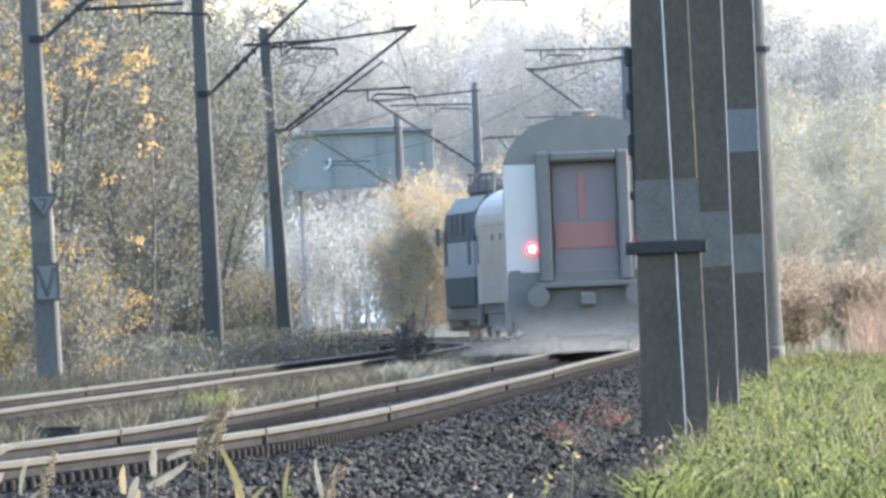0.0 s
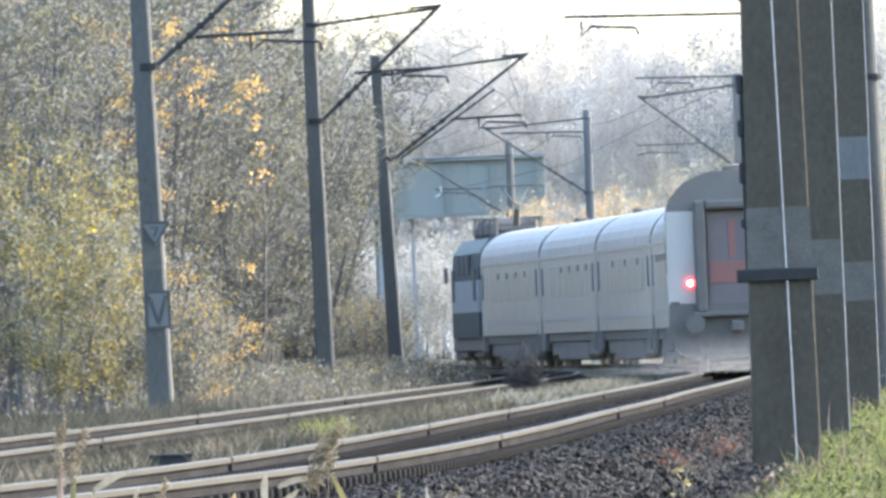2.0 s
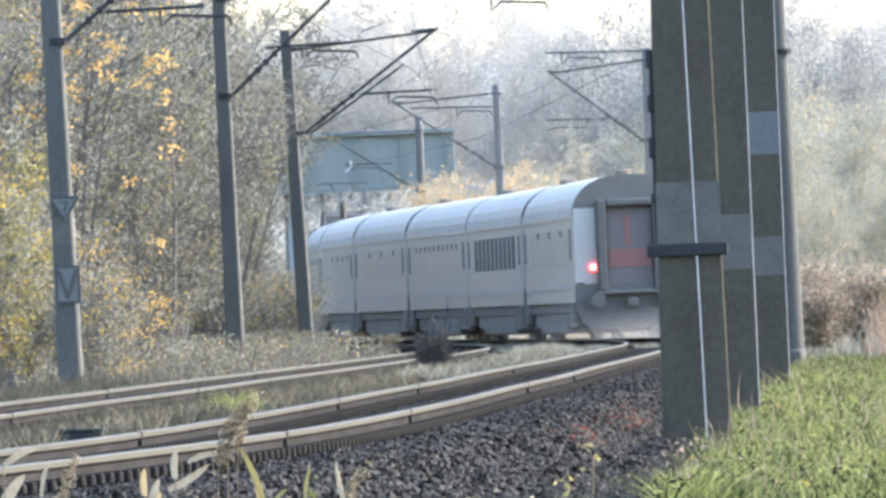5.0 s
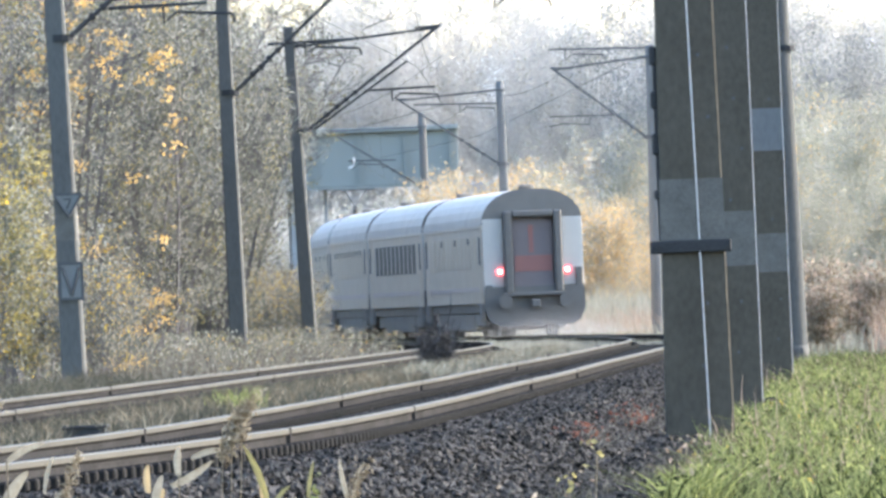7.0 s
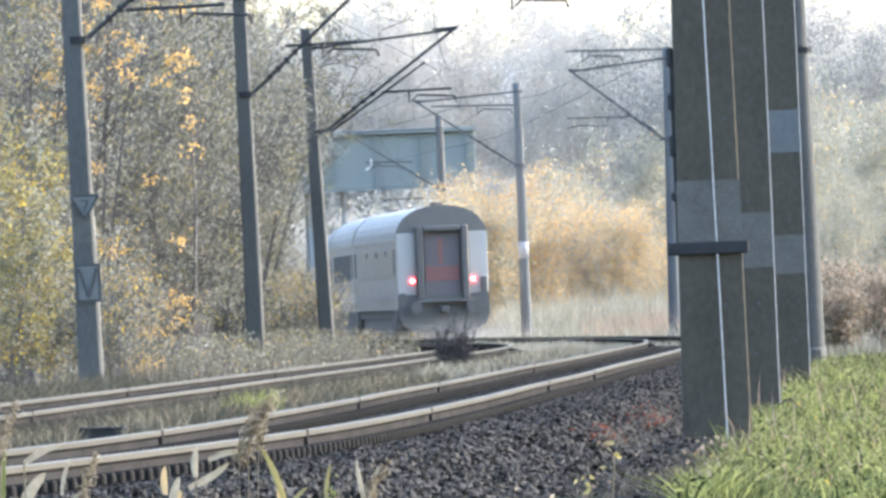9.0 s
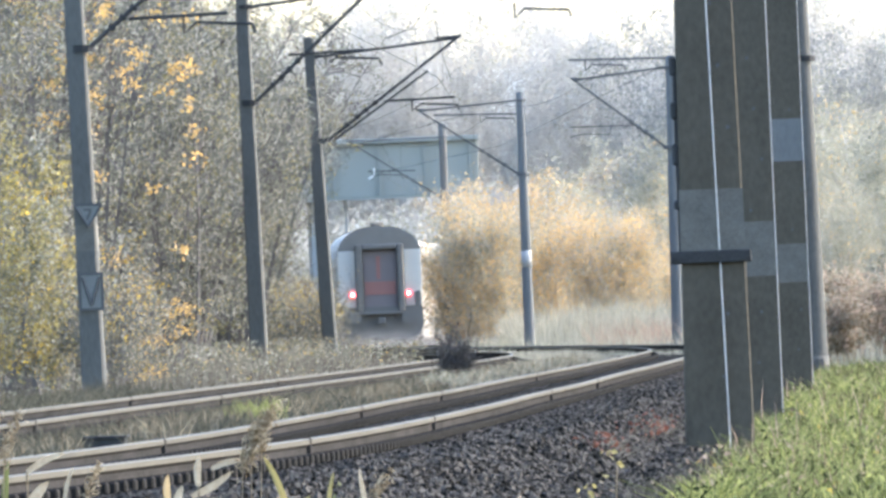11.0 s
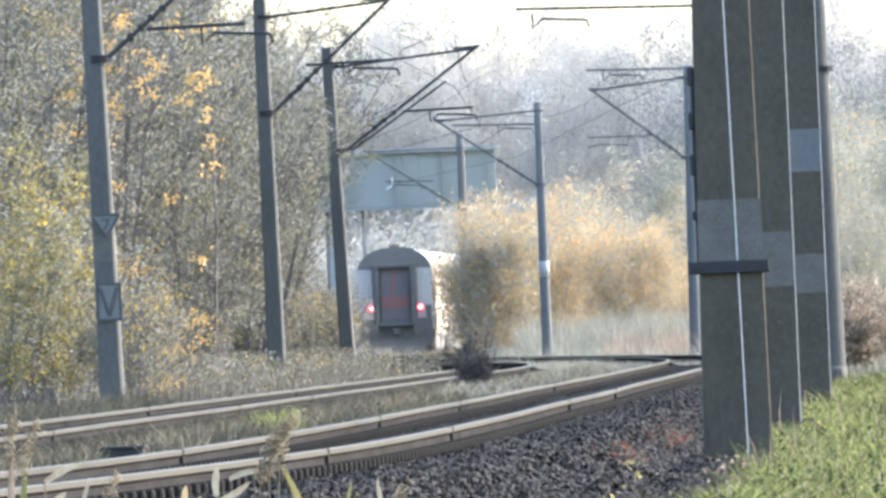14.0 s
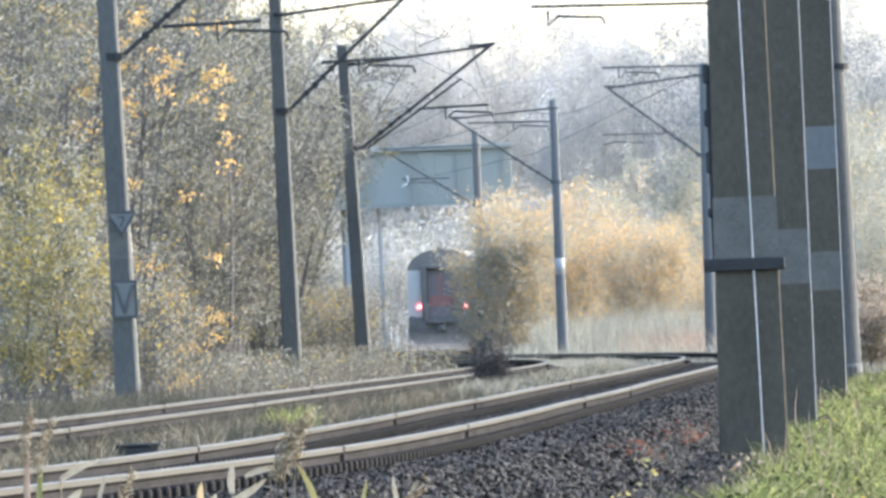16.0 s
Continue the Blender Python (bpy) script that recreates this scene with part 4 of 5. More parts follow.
heads = np.stack([rngm.uniform(-1.6, 1.9, 54), rngm.uniform(-0.8, 0.2, 54), np.where(np.arange(54) < 42, rngm.uniform(4.7, 7.3, 54), rngm.uniform(1.5, 4.7, 54))], 1)
cc = np.repeat(heads, 17, 0) + rngm.normal(0, 1, (54 * 17, 3)) * np.array([0.11, 0.11, 0.08])
lv, lf = leaf_cards(rngm, cc, 0.115 * rngm.uniform(0.7, 1.2, len(cc)))
fast_mesh("crown", lv, lf, [LEAF_AMBER], None, maple, "clusters of orange-yellow leaves")
stand(maple, -6.45, 263, -0.25)
sprig = make_tree("maple_seedling", 37, 2.6, 1.5, 3, 12, 0, 0.1, [LEAF_YELLOW], (1,), BARK, "low maple seedling with orange-yellow leaf clusters")
heads = np.stack([rngm.uniform(-0.9, 0.9, 12), rngm.uniform(-0.5, 0.5, 12), rngm.uniform(0.3, 2.3, 12)], 1)
cc = np.repeat(heads, 20, 0) + rngm.normal(0, 1, (240, 3)) * np.array([0.13, 0.13, 0.09])
lv, lf = leaf_cards(rngm, cc, 0.11 * rngm.uniform(0.7, 1.2, len(cc)))
fast_mesh("crown", lv, lf, [LEAF_AMBER], None, sprig, "clusters of orange-yellow leaves")
wood([sprig], [(0, -6.05, 254, 0, 0.9), (0, -5.45, 258, 140, 0.75), (0, -6.75, 272, 250, 1.0)], "yellow trees")
tagged(maple, group="yellow trees")
spots = []
for y in np.arange(247, 470, 3.2):
    x = float(way(y, -TRACK_GAP)) - 3.2 - rng0.uniform(0, 1.4)
    if x > -0.0325 * y - 2 and clear_of_poles(x, y, 1.2) and (x + 1.0) / y < -0.0070:
        spots.append((int(rng0.integers(0, 3)), x, y, rng0.uniform(0, 360), rng0.uniform(0.55, 1.0)))
wood(low, spots, "trackside shrubs")

field = [make_tree("field_shrub", 46 + k, 1.7, 1.3, 9, 18, 3600, 0.08, [LEAF_RUST, DRY_GRASS, LEAF_GREY], (0.5, 0.25, 0.25), DRY_GRASS, "low rusty autumn shrub on the field") for k in range(2)]
wood(field, [(int(i % 2), 7.7 + 0.30 * i + rng0.uniform(-0.3, 0.3), 322 + rng0.uniform(0, 80), rng0.uniform(0, 360), rng0.uniform(0.75, 1.2)) for i in range(26)], "field shrubs")

# orange and yellow bushes past the bend
bush = [make_tree("autumn_bush", 51 + k, 6.4, 3.0, 9, 40, 13000, 0.125, [LEAF_ORANGE, LEAF_OLIVE], (0.58, 0.42), BARK_FAR, "broad bush in orange-yellow autumn leaf", 0.25) for k in range(2)]
bush.append(make_tree("autumn_bush", 54, 6.4, 3.0, 11, 44, 19000, 0.13, [LEAF_ORANGE, LEAF_OLIVE], (0.36, 0.64), BARK_FAR, "broad dense olive bush turning orange", 0.25))
wood(bush, [(2, 0.62, 556.6, 0, 0.92), (0, 1.2, 563.5, 40, 1.04), (1, 2.6, 565.2, 60, 1.02), (2, -0.15, 568, 200, 0.74), (1, 4.9, 570.8, 110, 0.72), (0, 6.0, 562.3, 250, 0.82), (1, 6.6, 573.7, 20, 0.8), (0, 3.6, 579.4, 300, 0.9),
            (1, 8.0, 582.2, 140, 0.6)], "autumn bushes")
olive = [make_tree("olive_tree", 61 + k, 10.5, 3.6, 6, 44, 12000, 0.16, [LEAF_OLIVE, LEAF_ORANGE, LEAF_FAR], (0.95, 0.05, 0.0), BARK_FAR, "grey-green tree with thinning leaves, paled for haze", 0.3) for k in range(3)]
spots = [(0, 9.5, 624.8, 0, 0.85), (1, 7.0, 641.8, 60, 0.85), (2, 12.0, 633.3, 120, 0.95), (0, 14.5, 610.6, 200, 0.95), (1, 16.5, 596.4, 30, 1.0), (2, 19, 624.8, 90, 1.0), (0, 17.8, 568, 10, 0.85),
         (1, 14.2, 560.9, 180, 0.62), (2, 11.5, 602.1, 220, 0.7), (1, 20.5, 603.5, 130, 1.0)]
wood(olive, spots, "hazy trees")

# the wood on the skyline, its haze held in pale leaf and bark colours
far = [make_tree("skyline_tree", 71 + k, 21.0, 4.2, 5, 60, 12500, 0.18, [LEAF_FAR, LEAF_OLIVE], (0.92, 0.08), BARK_FAR, "tall bare tree on the skyline, haze put into its pale colour", 0.32) for k in range(4)]
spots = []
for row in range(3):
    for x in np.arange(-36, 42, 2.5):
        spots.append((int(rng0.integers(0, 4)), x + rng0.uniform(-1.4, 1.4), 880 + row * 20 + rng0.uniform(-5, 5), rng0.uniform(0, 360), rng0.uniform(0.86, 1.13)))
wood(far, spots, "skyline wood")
side = [make_tree("woodland_tree", 75 + k, 15.5, 3.6, 5, 56, 13000, 0.17, [LEAF_SIDE, LEAF_OLIVE], (0.9, 0.1), BARK_FAR, "half-bare woodland tree, haze put into its grey colour", 0.3) for k in range(2)]
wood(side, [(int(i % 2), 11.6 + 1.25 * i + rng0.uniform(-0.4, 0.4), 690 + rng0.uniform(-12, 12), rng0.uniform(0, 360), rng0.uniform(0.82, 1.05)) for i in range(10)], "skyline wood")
farlow = [make_tree("skyline_shrub", 81 + k, 7.0, 4.5, 6, 28, 3800, 0.19, [LEAF_FAR, LEAF_OLIVE], (0.65, 0.35), BARK_FAR, "shrub under the distant wood, paled for haze", 0.5) for k in range(2)]
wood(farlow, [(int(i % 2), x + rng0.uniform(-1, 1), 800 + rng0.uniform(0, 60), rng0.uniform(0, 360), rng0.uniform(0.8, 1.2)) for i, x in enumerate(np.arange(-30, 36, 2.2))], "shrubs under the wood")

# glowing backdrop far behind the wood; haze light between the trees put into emission
HAZE_GLOW = glow("glowing_haze_backdrop", (0.95, 0.96, 0.97), 0.112)
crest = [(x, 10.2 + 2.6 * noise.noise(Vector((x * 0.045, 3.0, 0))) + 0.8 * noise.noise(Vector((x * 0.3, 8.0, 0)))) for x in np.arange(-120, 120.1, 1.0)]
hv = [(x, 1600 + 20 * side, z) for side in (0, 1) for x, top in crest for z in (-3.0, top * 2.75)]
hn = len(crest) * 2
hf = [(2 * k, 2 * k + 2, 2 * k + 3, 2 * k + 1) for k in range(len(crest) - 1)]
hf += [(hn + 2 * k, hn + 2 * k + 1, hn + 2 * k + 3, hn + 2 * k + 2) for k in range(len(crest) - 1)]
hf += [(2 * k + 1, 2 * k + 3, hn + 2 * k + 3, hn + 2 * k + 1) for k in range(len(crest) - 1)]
tagged(mesh_ob("backdrop", hv, hf, HAZE_GLOW), "glowing haze-coloured hillside backdrop in the far distance", "hillside", kind="structure")

# a dark little bush between the tracks
dark = make_tree("small_bush", 91, 0.98, 0.62, 12, 16, 620, 0.085, [DARK_BARK, WEEDS], (0.75, 0.25), DARK_BARK, "small dark bare bush between the tracks", 0.03, 0.25)
stand(dark, -0.12, 262, -0.3)


def blades(name, seed, n, place, height, width, mat, label, lean=0.5, kind_of="grass", lumps=0.0):
    """Upright blades at places given by place(rng) -> arrays x, y, z."""
    rng = np.random.default_rng(seed)
    x, y, z = place(rng, n)
    h = height * rng.uniform(0.35, 1.2, n)
    if lumps:
        h *= 1 + lumps * np.array([noise.noise(Vector((a * 1.3, b * 0.3, 7.0))) for a, b in zip(x, y)])
    # trodden down before the cable box
    h = np.where((y > 108) & (y < 133.3) & (np.abs(x / y + 0.0251) < 0.0017), h * 0.3, h)
    ang = rng.uniform(0, math.tau, n)
    w = width * rng.uniform(0.6, 1.3, n)
    dx, dy = np.cos(ang) * w / 2, np.sin(ang) * w / 2
    lx, ly = rng.normal(0, lean, n) * h, rng.normal(0, lean, n) * h
    base = np.stack([x, y, z - 0.03], 1)
    a = base + np.stack([dx, dy, 0 * x], 1)
    b = base - np.stack([dx, dy, 0 * x], 1)
    m = base + np.stack([lx * 0.3, ly * 0.3, h * 0.55], 1)
    c1 = m + np.stack([dx, dy, 0 * x], 1) * 0.8
    c2 = m - np.stack([dx, dy, 0 * x], 1) * 0.8
    t = base + np.stack([lx, ly, h], 1)
    verts = np.stack([a, b, c2, c1, t], 1).reshape(-1, 3)
    o = np.arange(n) * 5
    faces = np.stack([o, o + 1, o + 2, o + 3], 1).tolist() + np.stack([o + 3, o + 2, o + 4], 1).tolist()
    ob = fast_mesh(name, verts, faces, [mat])
    return tagged(ob, label, kind_of, kind="stuff")


def strip(y0, y1, o0, o1, patch=0.0, power=1.0):
    """Places on the ground between two offsets from the near track."""
    def place(rng, n):
        m = n * 3 if patch else n
        y = y0 + (y1 - y0) * rng.random(m) ** power
        o = rng.uniform(o0, o1, m)
        if patch:
            keep = np.array([noise.noise(Vector((a * 0.8, b * 0.22, 3.0))) for a, b in zip(o, y)]) > patch - 0.35
            y, o = y[keep][:n], o[keep][:n]
            if len(y) < n:
                y, o = np.resize(y, n), np.resize(o, n)
        if o0 > 2.4:
            # the bank's grass starts farther from the rails towards the camera
            o = np.where((y < 152) & (o < 4.6), o + 0.024 * (152 - y) * (4.6 - o) / (4.6 - o0), o)
        return way(y, 0.0) + o, y, ground_z(o)
    return place


blades("bank_grass", 1, 60000, strip(98, 330, 2.8, 11.5, 0.0, 1.25), 0.20, 0.016, GRASS, "bright green grass on the bank round the poles", 0.6, lumps=1.4)
blades("bank_tussocks", 12, 14000, strip(98, 300, 2.85, 10.5, 0.42, 1.2), 0.32, 0.02, GRASS, "taller tussocks of green grass", 0.7)
blades("bank_grass_dry", 2, 11000, strip(108, 330, 2.6, 11.0, 0.3, 1.2), 0.24, 0.013, DRY_GRASS, "dry straw among the green grass", 0.6)
blades("rusty_weeds", 3, 1100, strip(128, 165, 2.1, 2.39, 0.35), 0.24, 0.02, BROWN_WEEDS, "brown weeds at the foot of the ballast", 0.6, "weeds")
blades("shoulder_weeds", 13, 3600, strip(90, 130, 1.5, 3.4, 0.15), 0.16, 0.016, WEEDS, "low brown weeds on the ballast foot", 0.7, "weeds")
blades("track_weeds", 4, 34000, strip(100, 330, -3.7, -1.75, 0.0, 1.4), 0.27, 0.018, WEEDS, "low grey-green weeds between the tracks", 0.5, "weeds", 0.6)
blades("rail_weeds", 14, 16000, strip(105, 300, -3.8, -3.0, 0.0, 1.2), 0.37, 0.018, WEEDS, "weeds along the far track's nearer rail", 0.3, "weeds")
blades("track_straw", 15, 5000, strip(100, 330, -3.7, -1.9, 0.3, 1.3), 0.34, 0.014, DRY_GRASS, "dry straw between the tracks", 0.5, "weeds")
def tuft_place(rng, n):
    return -2.40 + rng.normal(0, 0.16, n), 166 + rng.normal(0, 0.8, n), np.full(n, -0.3)


blades("green_tuft", 16, 280, tuft_place, 0.36, 0.02, GRASS_BRIGHT, "bright yellow-green tuft between the tracks", 0.35, "grass")
blades("far_track_weeds", 5, 22000, strip(128, 370, -8.6, -5.9, 0.0, 1.2), 0.34, 0.018, WEEDS, "low weeds beside the far track", 0.5, "weeds")
blades("gauge_weeds", 6, 9000, strip(142, 340, -5.5, -4.1, 0.2, 1.2), 0.12, 0.018, WEEDS, "low weeds between the far rails", 0.5, "weeds")
blades("tall_dry_weeds", 7, 16000, strip(300, 470, 5.0, 16.0, 0.0), 1.35, 0.03, RED_WEEDS, "tall rust-brown dry weeds on the field", 0.45, "weeds")
blades("pale_dry_weeds", 8, 20000, strip(340, 600, 3.4, 14.0, 0.0), 0.9, 0.035, PALE_GRASS, "pale dry weeds beyond the bend", 0.3, "weeds")

blades("pale_reeds", 17, 16000, strip(505, 552, 5.0, 14.5, 0.0), 1.5, 0.04, PALE_GRASS, "tall dry grass before the bushes, paled for haze", 0.25, "weeds", 0.8)
blades("verge_grass", 18, 20000, strip(335, 520, 1.95, 3.2, 0.0), 0.30, 0.035, PALE_GRASS, "low dry grass along the outer verge, paled for haze", 0.4, "weeds", 0.8)
blades("inner_verge_grass", 19, 24000, strip(330, 600, -3.5, -1.4, 0.0), 0.27, 0.035, PALE_GRASS, "low dry grass between the tracks round the bend", 0.4, "weeds", 0.8)
blades("hazed_track_weeds", 22, 9000, strip(225, 345, -3.7, -1.9, 0.1), 0.26, 0.03, PALE_GRASS, "dry weeds between the tracks towards the bend, paled for haze", 0.4, "weeds", 0.8)
blades("thicket_edge_weeds", 23, 4200, strip(240, 345, -8.6, -6.2, 0.15), 0.55, 0.022, BROWN_WEEDS, "grey-brown dry weeds along the thicket's edge", 0.35, "weeds", 0.9)
# grass added to cover the dark rail sides where haze would lighten them
blades("rail_foot_grass", 24, 9000, strip(345, 570, -1.35, -0.86, 0.0), 0.33, 0.03, PALE_GRASS, "added pale grass against the rails round the bend, for haze", 0.25, "weeds")
blades("gauge_grass", 25, 10000, strip(345, 570, -0.6, 0.62, 0.0), 0.31, 0.03, PALE_GRASS, "added pale grass between the rails round the bend, for haze", 0.25, "weeds")
blades("bank_stalks", 20, 420, strip(105, 260, 3.0, 9.5, 0.0, 1.2), 0.55, 0.012, RED_WEEDS, "scattered dry brown stalks in the grass", 0.25, "weeds")
blades("bank_bright_tufts", 21, 9000, strip(98, 260, 2.9, 9.5, 0.55, 1.2), 0.26, 0.026, GRASS_BRIGHT, "bright yellow-green tufts on the bank", 0.8, lumps=1.0)


def red_leaves():
    """Small red-leaved plants at the foot of the ballast."""
    rng = np.random.default_rng(79)
    n = 380
    x, y, z = strip(128, 168, 2.0, 2.39, 0.3, 1.0)(rng, n)
    v, f = leaf_cards(rng, np.stack([x, y, z + 0.03 + 0.2 * rng.random(n)], 1), 0.06 * rng.uniform(0.6, 1.3, n))
    tagged(fast_mesh("red_leaved_plants", v, f, [LEAF_RED]), "small red-leaved plants beside the ballast", "plants", kind="stuff")


red_leaves()


def herbs():
    """Broad-leaved plants low in the grass."""
    rng = np.random.default_rng(78)
    n = 17000
    x, y, z = strip(98, 300, 2.85, 9.5, 0.40, 1.2)(rng, n)
    v, f = leaf_cards(rng, np.stack([x, y, z + 0.03 + 0.24 * rng.random(n)], 1), 0.06 * rng.uniform(0.5, 1.4, n), narrow=0.42)
    tagged(fast_mesh("broad_leaved_herbs", v, f, [GRASS, GRASS_BRIGHT, DRY_GRASS], rng.choice(3, n, p=[0.72, 0.20, 0.08])), "broad-leaved green herbs in clumps among the grass", "herbs", kind="stuff")


herbs()


def edge_herbs():
    """Low leafy undergrowth between the far track and the thicket."""
    rng = np.random.default_rng(80)
    n = 15000
    x, y, z = strip(244, 365, -11.8, -6.15, 0.2, 1.0)(rng, n)
    v, f = leaf_cards(rng, np.stack([x, y, z + 0.05 + 0.75 * rng.random(n) ** 1.5], 1), 0.085 * rng.uniform(0.6, 1.3, n), narrow=0.4)
    ob = fast_mesh("undergrowth", v, f, [LEAF_GREY, LEAF_LIME, BROWN_WEEDS, LEAF_AMBER], rng.choice(4, n, p=[0.40, 0.07, 0.51, 0.02]))
    tagged(ob, "low leafy undergrowth along the thicket's foot", "undergrowth", kind="stuff")


edge_herbs()


def litter():
    """Fallen leaves on the bank and the ballast edge."""
    rng = np.random.default_rng(77)
    n = 1300
    x, y, z = strip(108, 230, 2.6, 8.0, 0.0, 1.3)(rng, n)
    v, f = leaf_cards(rng, np.stack([x, y, z + 0.06 + 0.08 * rng.random(n)], 1), 0.07 * rng.uniform(0.6, 1.3, n))
    ob = fast_mesh("fallen_leaves", v, f, [LEAF_YELLOW, DRY_GRASS, RED_WEEDS], np.minimum(rng.integers(0, 6, n), 2))
    tagged(ob, "scattered fallen leaves, yellow and brown", "leaves", kind="stuff")


litter()


def shoulder_litter():
    """Dry leaves and straw caught among the stones."""
    rng = np.random.default_rng(78)
    n = 900
    x, y, z = strip(80, 165, 1.15, 3.2, 0.15, 1.2)(rng, n)
    v, f = leaf_cards(rng, np.stack([x, y, z + 0.05 + 0.06 * rng.random(n)], 1), 0.085 * rng.uniform(0.5, 1.3, n), narrow=0.4)
    ob = fast_mesh("dry_litter", v, f, [RED_WEEDS, PALE_LEAF, WEEDS], rng.choice(3, n, p=[0.22, 0.12, 0.66]))
    tagged(ob, "dry brown leaves caught among the ballast stones", "leaves", kind="stuff")


shoulder_litter()


# loose stones on the shoulder of the ballast
def stones(name, seed, n, y0, y1, o0, o1, size, power, label):
    rng = np.random.default_rng(seed)
    base = np.array([(0, 0, 0.8), (0.9, 0.1, 0.1), (0.1, 0.8, -0.1), (-0.85, 0.2, 0.15), (-0.1, -0.9, 0.0), (0.1, 0, -0.7)])
    tri = np.array([(0, 1, 2), (0, 2, 3), (0, 3, 4), (0, 4, 1), (5, 2, 1), (5, 3, 2), (5, 4, 3), (5, 1, 4)])
    y = y0 + (y1 - y0) * rng.random(n) ** power
    o = rng.uniform(o0, o1, n)
    prof_o, prof_z = [-1.95, -1.75, 1.8, 2.6, 3.3, 4.2], [-0.3, -0.215, -0.215, -0.56, -0.6, -0.6]
    z = np.interp(o, prof_o, prof_z) + 0.012
    heap = np.array([noise.noise(Vector((a * 1.6, b * 0.35, 2.0))) for a, b in zip(o, y)])
    z = z + np.where(o > 1.6, 0.06 * np.maximum(heap, -0.2), 0.0)
    s = size * rng.uniform(0.5, 1.35, n)
    q = rng.normal(size=(n, 4))
    q /= np.linalg.norm(q, axis=1)[:, None]
    w_, x_, y_, z_ = q.T
    rot = np.stack([1 - 2 * (y_**2 + z_**2), 2 * (x_ * y_ - w_ * z_), 2 * (x_ * z_ + w_ * y_), 2 * (x_ * y_ + w_ * z_), 1 - 2 * (x_**2 + z_**2), 2 * (y_ * z_ - w_ * x_),
                    2 * (x_ * z_ - w_ * y_), 2 * (y_ * z_ + w_ * x_), 1 - 2 * (x_**2 + y_**2)], 1).reshape(n, 3, 3)
    shape = base[None] * rng.uniform(0.7, 1.2, (n, 6, 1)) * s[:, None, None]
    verts = np.einsum("nij,nkj->nki", rot, shape) + np.stack([way(y, 0.0) + o, y, z], 1)[:, None, :]
    faces = (tri[None] + (np.arange(n) * 6)[:, None, None]).reshape(-1, 3)
    return tagged(fast_mesh(name, verts.reshape(-1, 3), faces, [BALLAST]), label, "stones", kind="stuff")


stones("shoulder_stones", 1, 46000, 74, 270, 1.0, 3.3, 0.042, 1.5, "dark crushed stones on the ballast shoulder")
stones("foot_stones", 3, 9000, 76, 150, 2.9, 4.1, 0.036, 1.3, "dark scattered stones at the foot of the ballast")
stones("bed_stones", 2, 17000, 72, 270, -1.8, 1.0, 0.035, 1.4, "dark crushed stones between the rails")


# weeds close to the camera
def near_weed(x, y, top, turn, kind, label):
    rng = np.random.default_rng(int(abs(x) * 1000 + y))
    weed = tagged(new("roadside_weed"), label, "weed", "foreground weeds")
    z0 = -0.62
    weed.matrix_basis = pose(x, y, z0, 0, 0, turn)
    h = top - z0
    part("stem", tube([(0, 0, 0), (0.01, 0, h * 0.5), (0.03, 0, h * 0.9)], 0.004, 0.0025, 5), DRY_GRASS, weed)
    if kind == "plume":
        c = np.array([(0.03 + 0.09 * u * u, 0, h - 0.27 + 0.27 * u) for u in rng.random(160)]) + rng.normal(0, 0.018, (160, 3))
        v, f = leaf_cards(rng, c, 0.036 * rng.uniform(0.6, 1.3, 160), narrow=0.35)
        tagged(fast_mesh("plume", v, f, [DRY_GRASS], None, weed, "feathery dry seed head"), kind="stuff")
    else:
        n = 7
        c = np.array([(rng.normal(0, 0.03), rng.normal(0, 0.03), h * rng.uniform(0.8, 1.0)) for _ in range(n)])
        v, f = leaf_cards(rng, c, 0.045 * rng.uniform(0.7, 1.2, n))
        fast_mesh("leaves", v, f, [LEAF_LIME if kind == "yellow" else GRASS], None, weed, "small bright leaves")
    return weed


for wx, top, turn, kind, label in (
        (-1.10, 0.46, 0, "plume", "dry grass with a feathery brown head"), (-1.20, 0.36, 20, "plume", "dry grass with a feathery brown head"),
        (-1.15, 0.42, 10, "plume", "dry grass with a feathery brown head"),
        (-2.02, 0.18, 40, "plume", "dry grass with a whitish head"), (-0.70, 0.03, 0, "green", "small green leafy weed"),
        (-0.55, 0.07, 0, "plume", "dry grass with a whitish head"), (0.74, 0.14, 0, "yellow", "weed with bright yellow-green leaves"),
        (0.62, -0.03, 90, "yellow", "weed with bright yellow-green leaves"), (-2.44, 0.46, 0, "plume", "tall brown dry grass head"),
        (-2.50, 0.52, 60, "plume", "tall brown dry grass head")):
    near_weed(wx, 75.0, top, turn, kind, label)


def strap_leaf(x0, z0, x1, z1, sag, width, mat, weed, label):
    """One folded, tapering leaf from its foot to its tip, sagging between."""
    foot, tip = Vector((x0, 0, z0)), Vector((x1, 0.05, z1))
    side = Vector((-(z1 - z0), 0, x1 - x0)).normalized()
    verts, faces, n = [], [], 8
    for k in range(n + 1):
        u = k / n
        c = foot.lerp(tip, u) + side * sag * 4 * u * (1 - u)
        w = width * (0.25 + 0.75 * math.sin(math.pi * min(1.0, 0.15 + u * 0.85)) ** 0.8) * (1 if k < n else 0.1) / 2
        verts += [c - side * w, c + Vector((0, 0.3 * w, 0)), c + side * w]
    for k in range(n):
        for j in (0, 1):
            faces.append((3 * k + j, 3 * k + j + 1, 3 * k + j + 4, 3 * k + j + 3))
    mesh_ob("leaf", verts, faces, mat, weed, label, True)


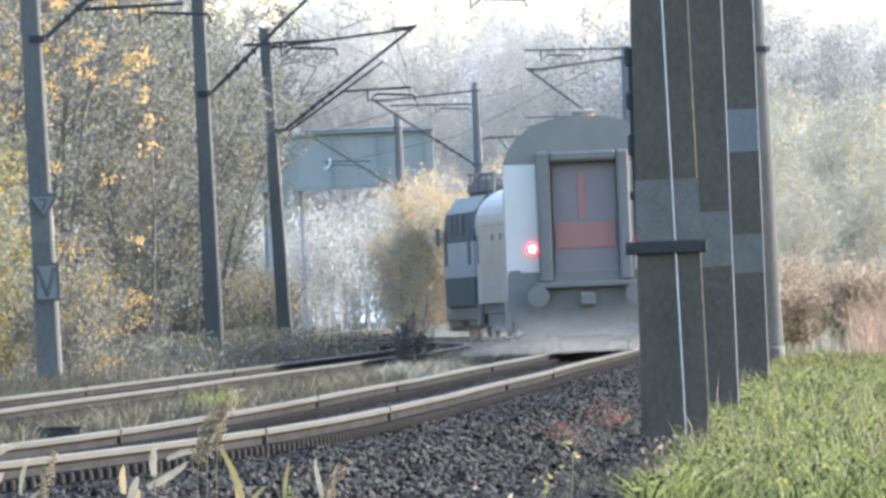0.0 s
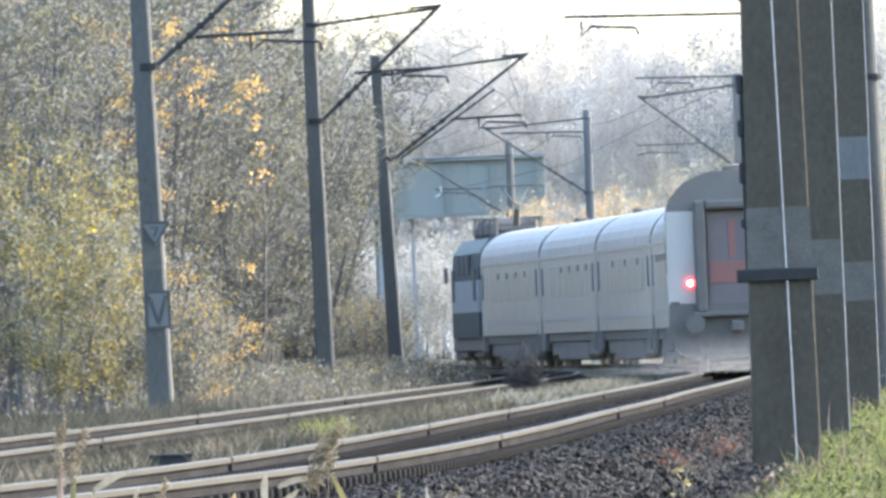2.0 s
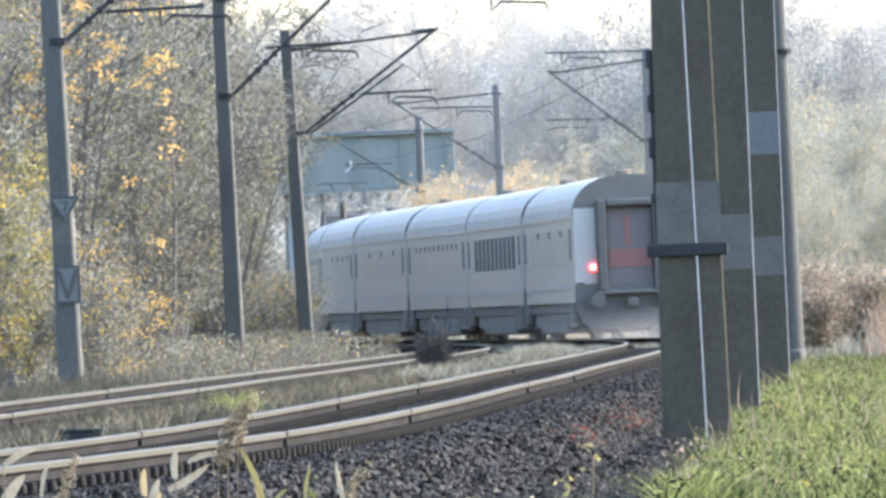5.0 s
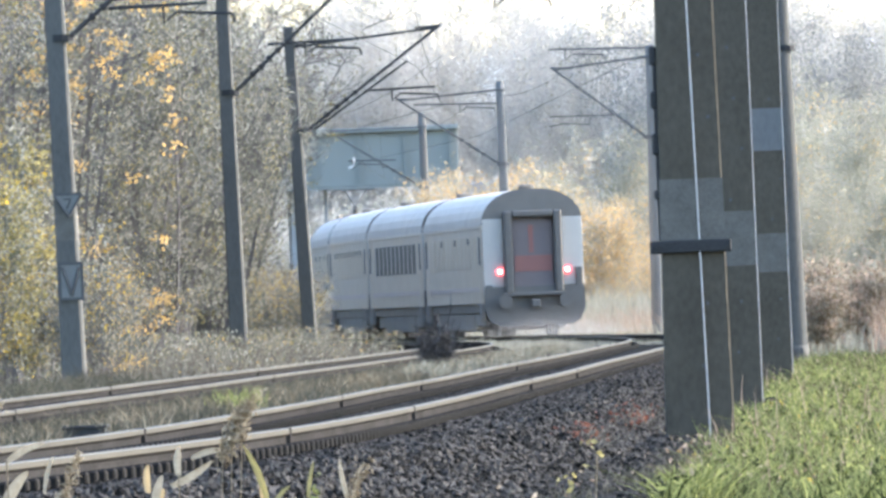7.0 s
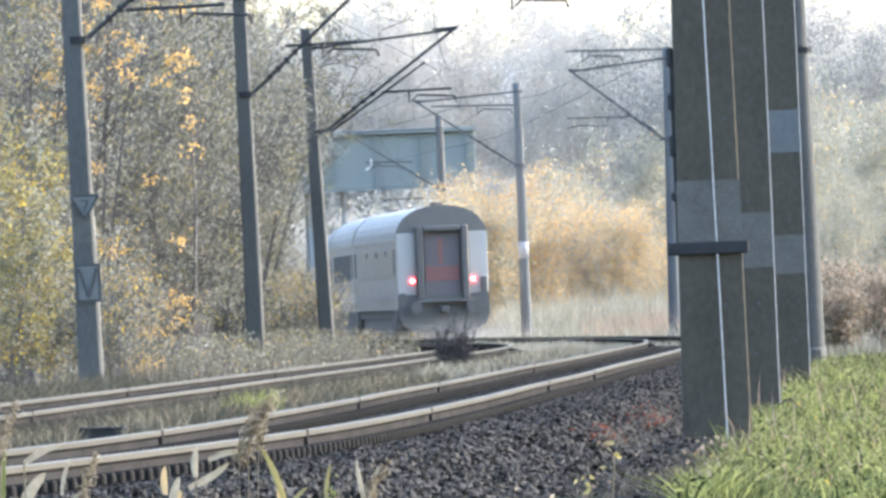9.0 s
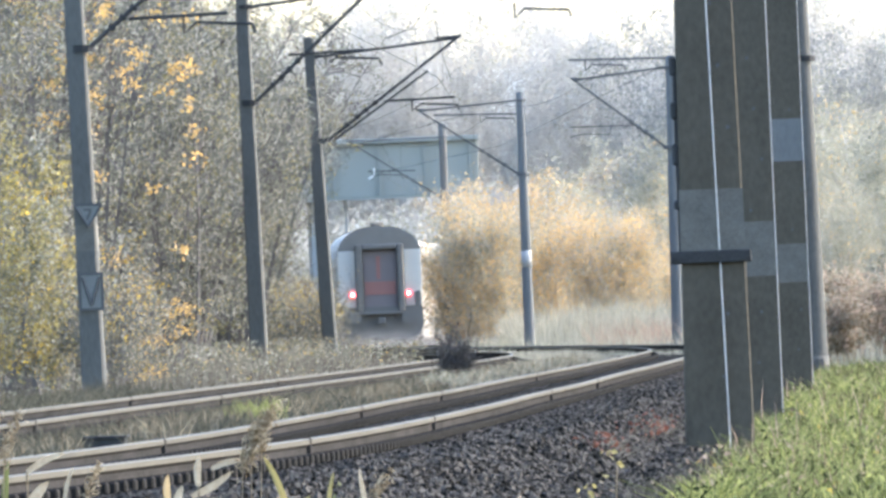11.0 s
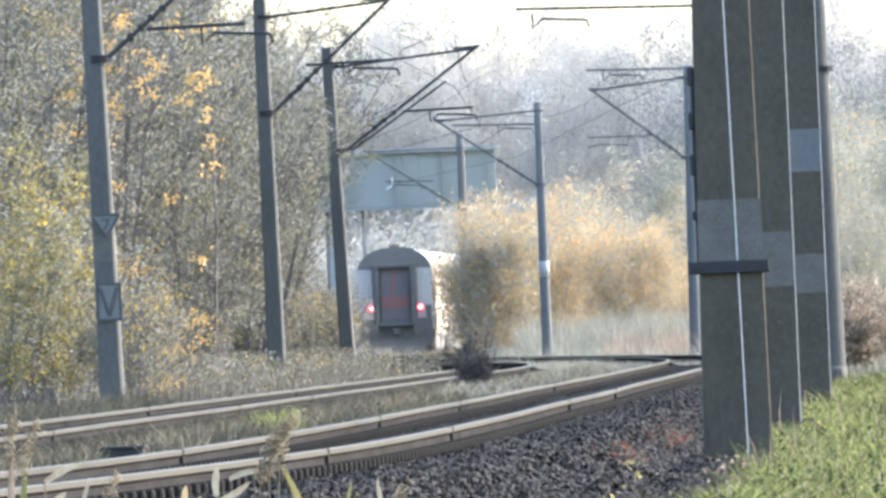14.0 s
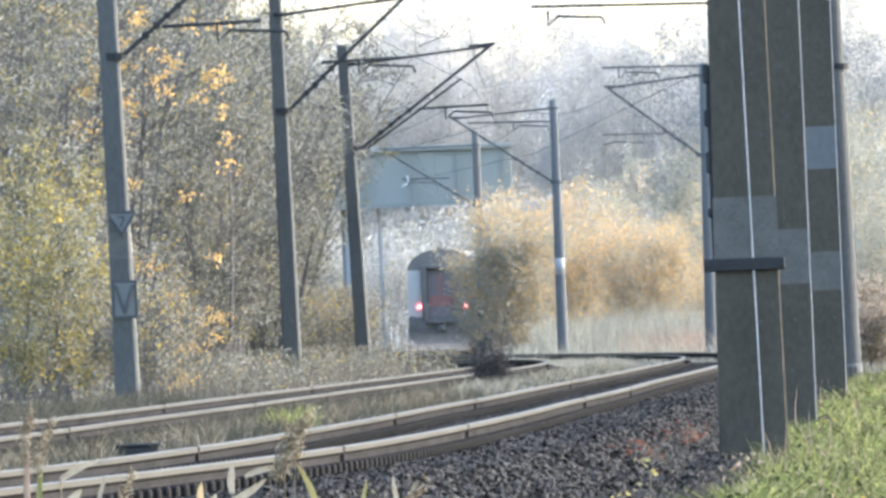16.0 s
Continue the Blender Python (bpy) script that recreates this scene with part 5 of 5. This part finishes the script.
def strap_weed(x, leaves, label, depth=75.0):
    weed = tagged(new("roadside_weed"), label, "weed", "foreground weeds")
    weed.matrix_basis = pose(x, depth, -0.62)
    part("stem", tube([(0, 0, 0), (0.004, 0, 0.3), (leaves[0][0], 0, leaves[0][1] + 0.63)], 0.006, 0.004, 5), DRY_GRASS, weed)
    for x0, z0, x1, z1, sag, width, mat, text in leaves:
        strap_leaf(x0, z0 + 0.62, x1, z1 + 0.62, sag, width, mat, weed, text)


PALE, BROWN, GREEN = (PALE_LEAF, "pale dry leaf"), (LEAF_ORANGE, "orange-brown dry leaf"), (LEAF_LIME, "yellow-green leaf")
strap_weed(-2.33, [(0.0, -0.10, 0.138, 0.10, 0.012, 0.062, *PALE)], "broad pale dry weed leaf on a stalk")
strap_weed(-2.08, [(0.0, -0.10, 0.09, 0.0, 0.01, 0.03, *PALE), (-0.03, -0.02, 0.02, 0.17, 0.01, 0.022, *PALE)], "pale dry weed with narrow leaves")
strap_weed(-2.30, [(0.0, 0.15, 0.20, 0.245, 0.012, 0.035, *PALE)], "dry weed with a pale drooping leaf")
strap_weed(-1.41, [(0.0, 0.045, 0.008, 0.20, 0.008, 0.040, *PALE), (-0.04, -0.01, 0.18, 0.115, -0.012, 0.040, *PALE), (0.07, 0.13, 0.26, 0.168, 0.014, 0.030, *PALE)], "pale dry weed with three pointed leaves")
strap_weed(-1.54, [(0.0, -0.10, 0.045, 0.05, 0.006, 0.045, *PALE), (-0.03, -0.04, -0.028, 0.11, 0.008, 0.036, *BROWN), (0.015, -0.12, 0.05, -0.02, 0.004, 0.04, *BROWN)], "dry weed with white and orange-brown leaves")
strap_weed(-0.95, [(0.0, -0.12, -0.12, 0.19, -0.014, 0.034, *GREEN), (-0.02, -0.14, -0.03, 0.02, 0.004, 0.026, *BROWN), (0.03, -0.13, 0.12, -0.03, 0.01, 0.024, *GREEN)], "yellow-green weed with long strap leaves")
strap_weed(-0.74, [(0.0, -0.10, 0.035, 0.09, 0.006, 0.022, *GREEN)], "thin yellow-green weed leaf")
strap_weed(-0.52, [(0.0, -0.16, -0.05, 0.11, 0.012, 0.026, *PALE), (0.01, -0.16, 0.03, -0.02, 0.006, 0.022, *PALE)], "thin bleached weed with narrow leaves")
strap_weed(-2.42, [(0.0, -0.15, 0.025, 0.22, 0.012, 0.036, GRASS, "green leaf"), (-0.05, -0.1, -0.04, 0.33, 0.01, 0.03, RED_WEEDS, "brown leaf")], "tall green-brown weed with upright leaves")


# ---------------------------------------------------------------- movement
def motions():
    for k, car in enumerate(cars):
        walk(car, train_rows(k * PITCH, 24.0))
    walk(dust, train_rows(0.0, 24.0))
    walk(loco, train_rows(len(cars) * PITCH, 15.0))


motions()
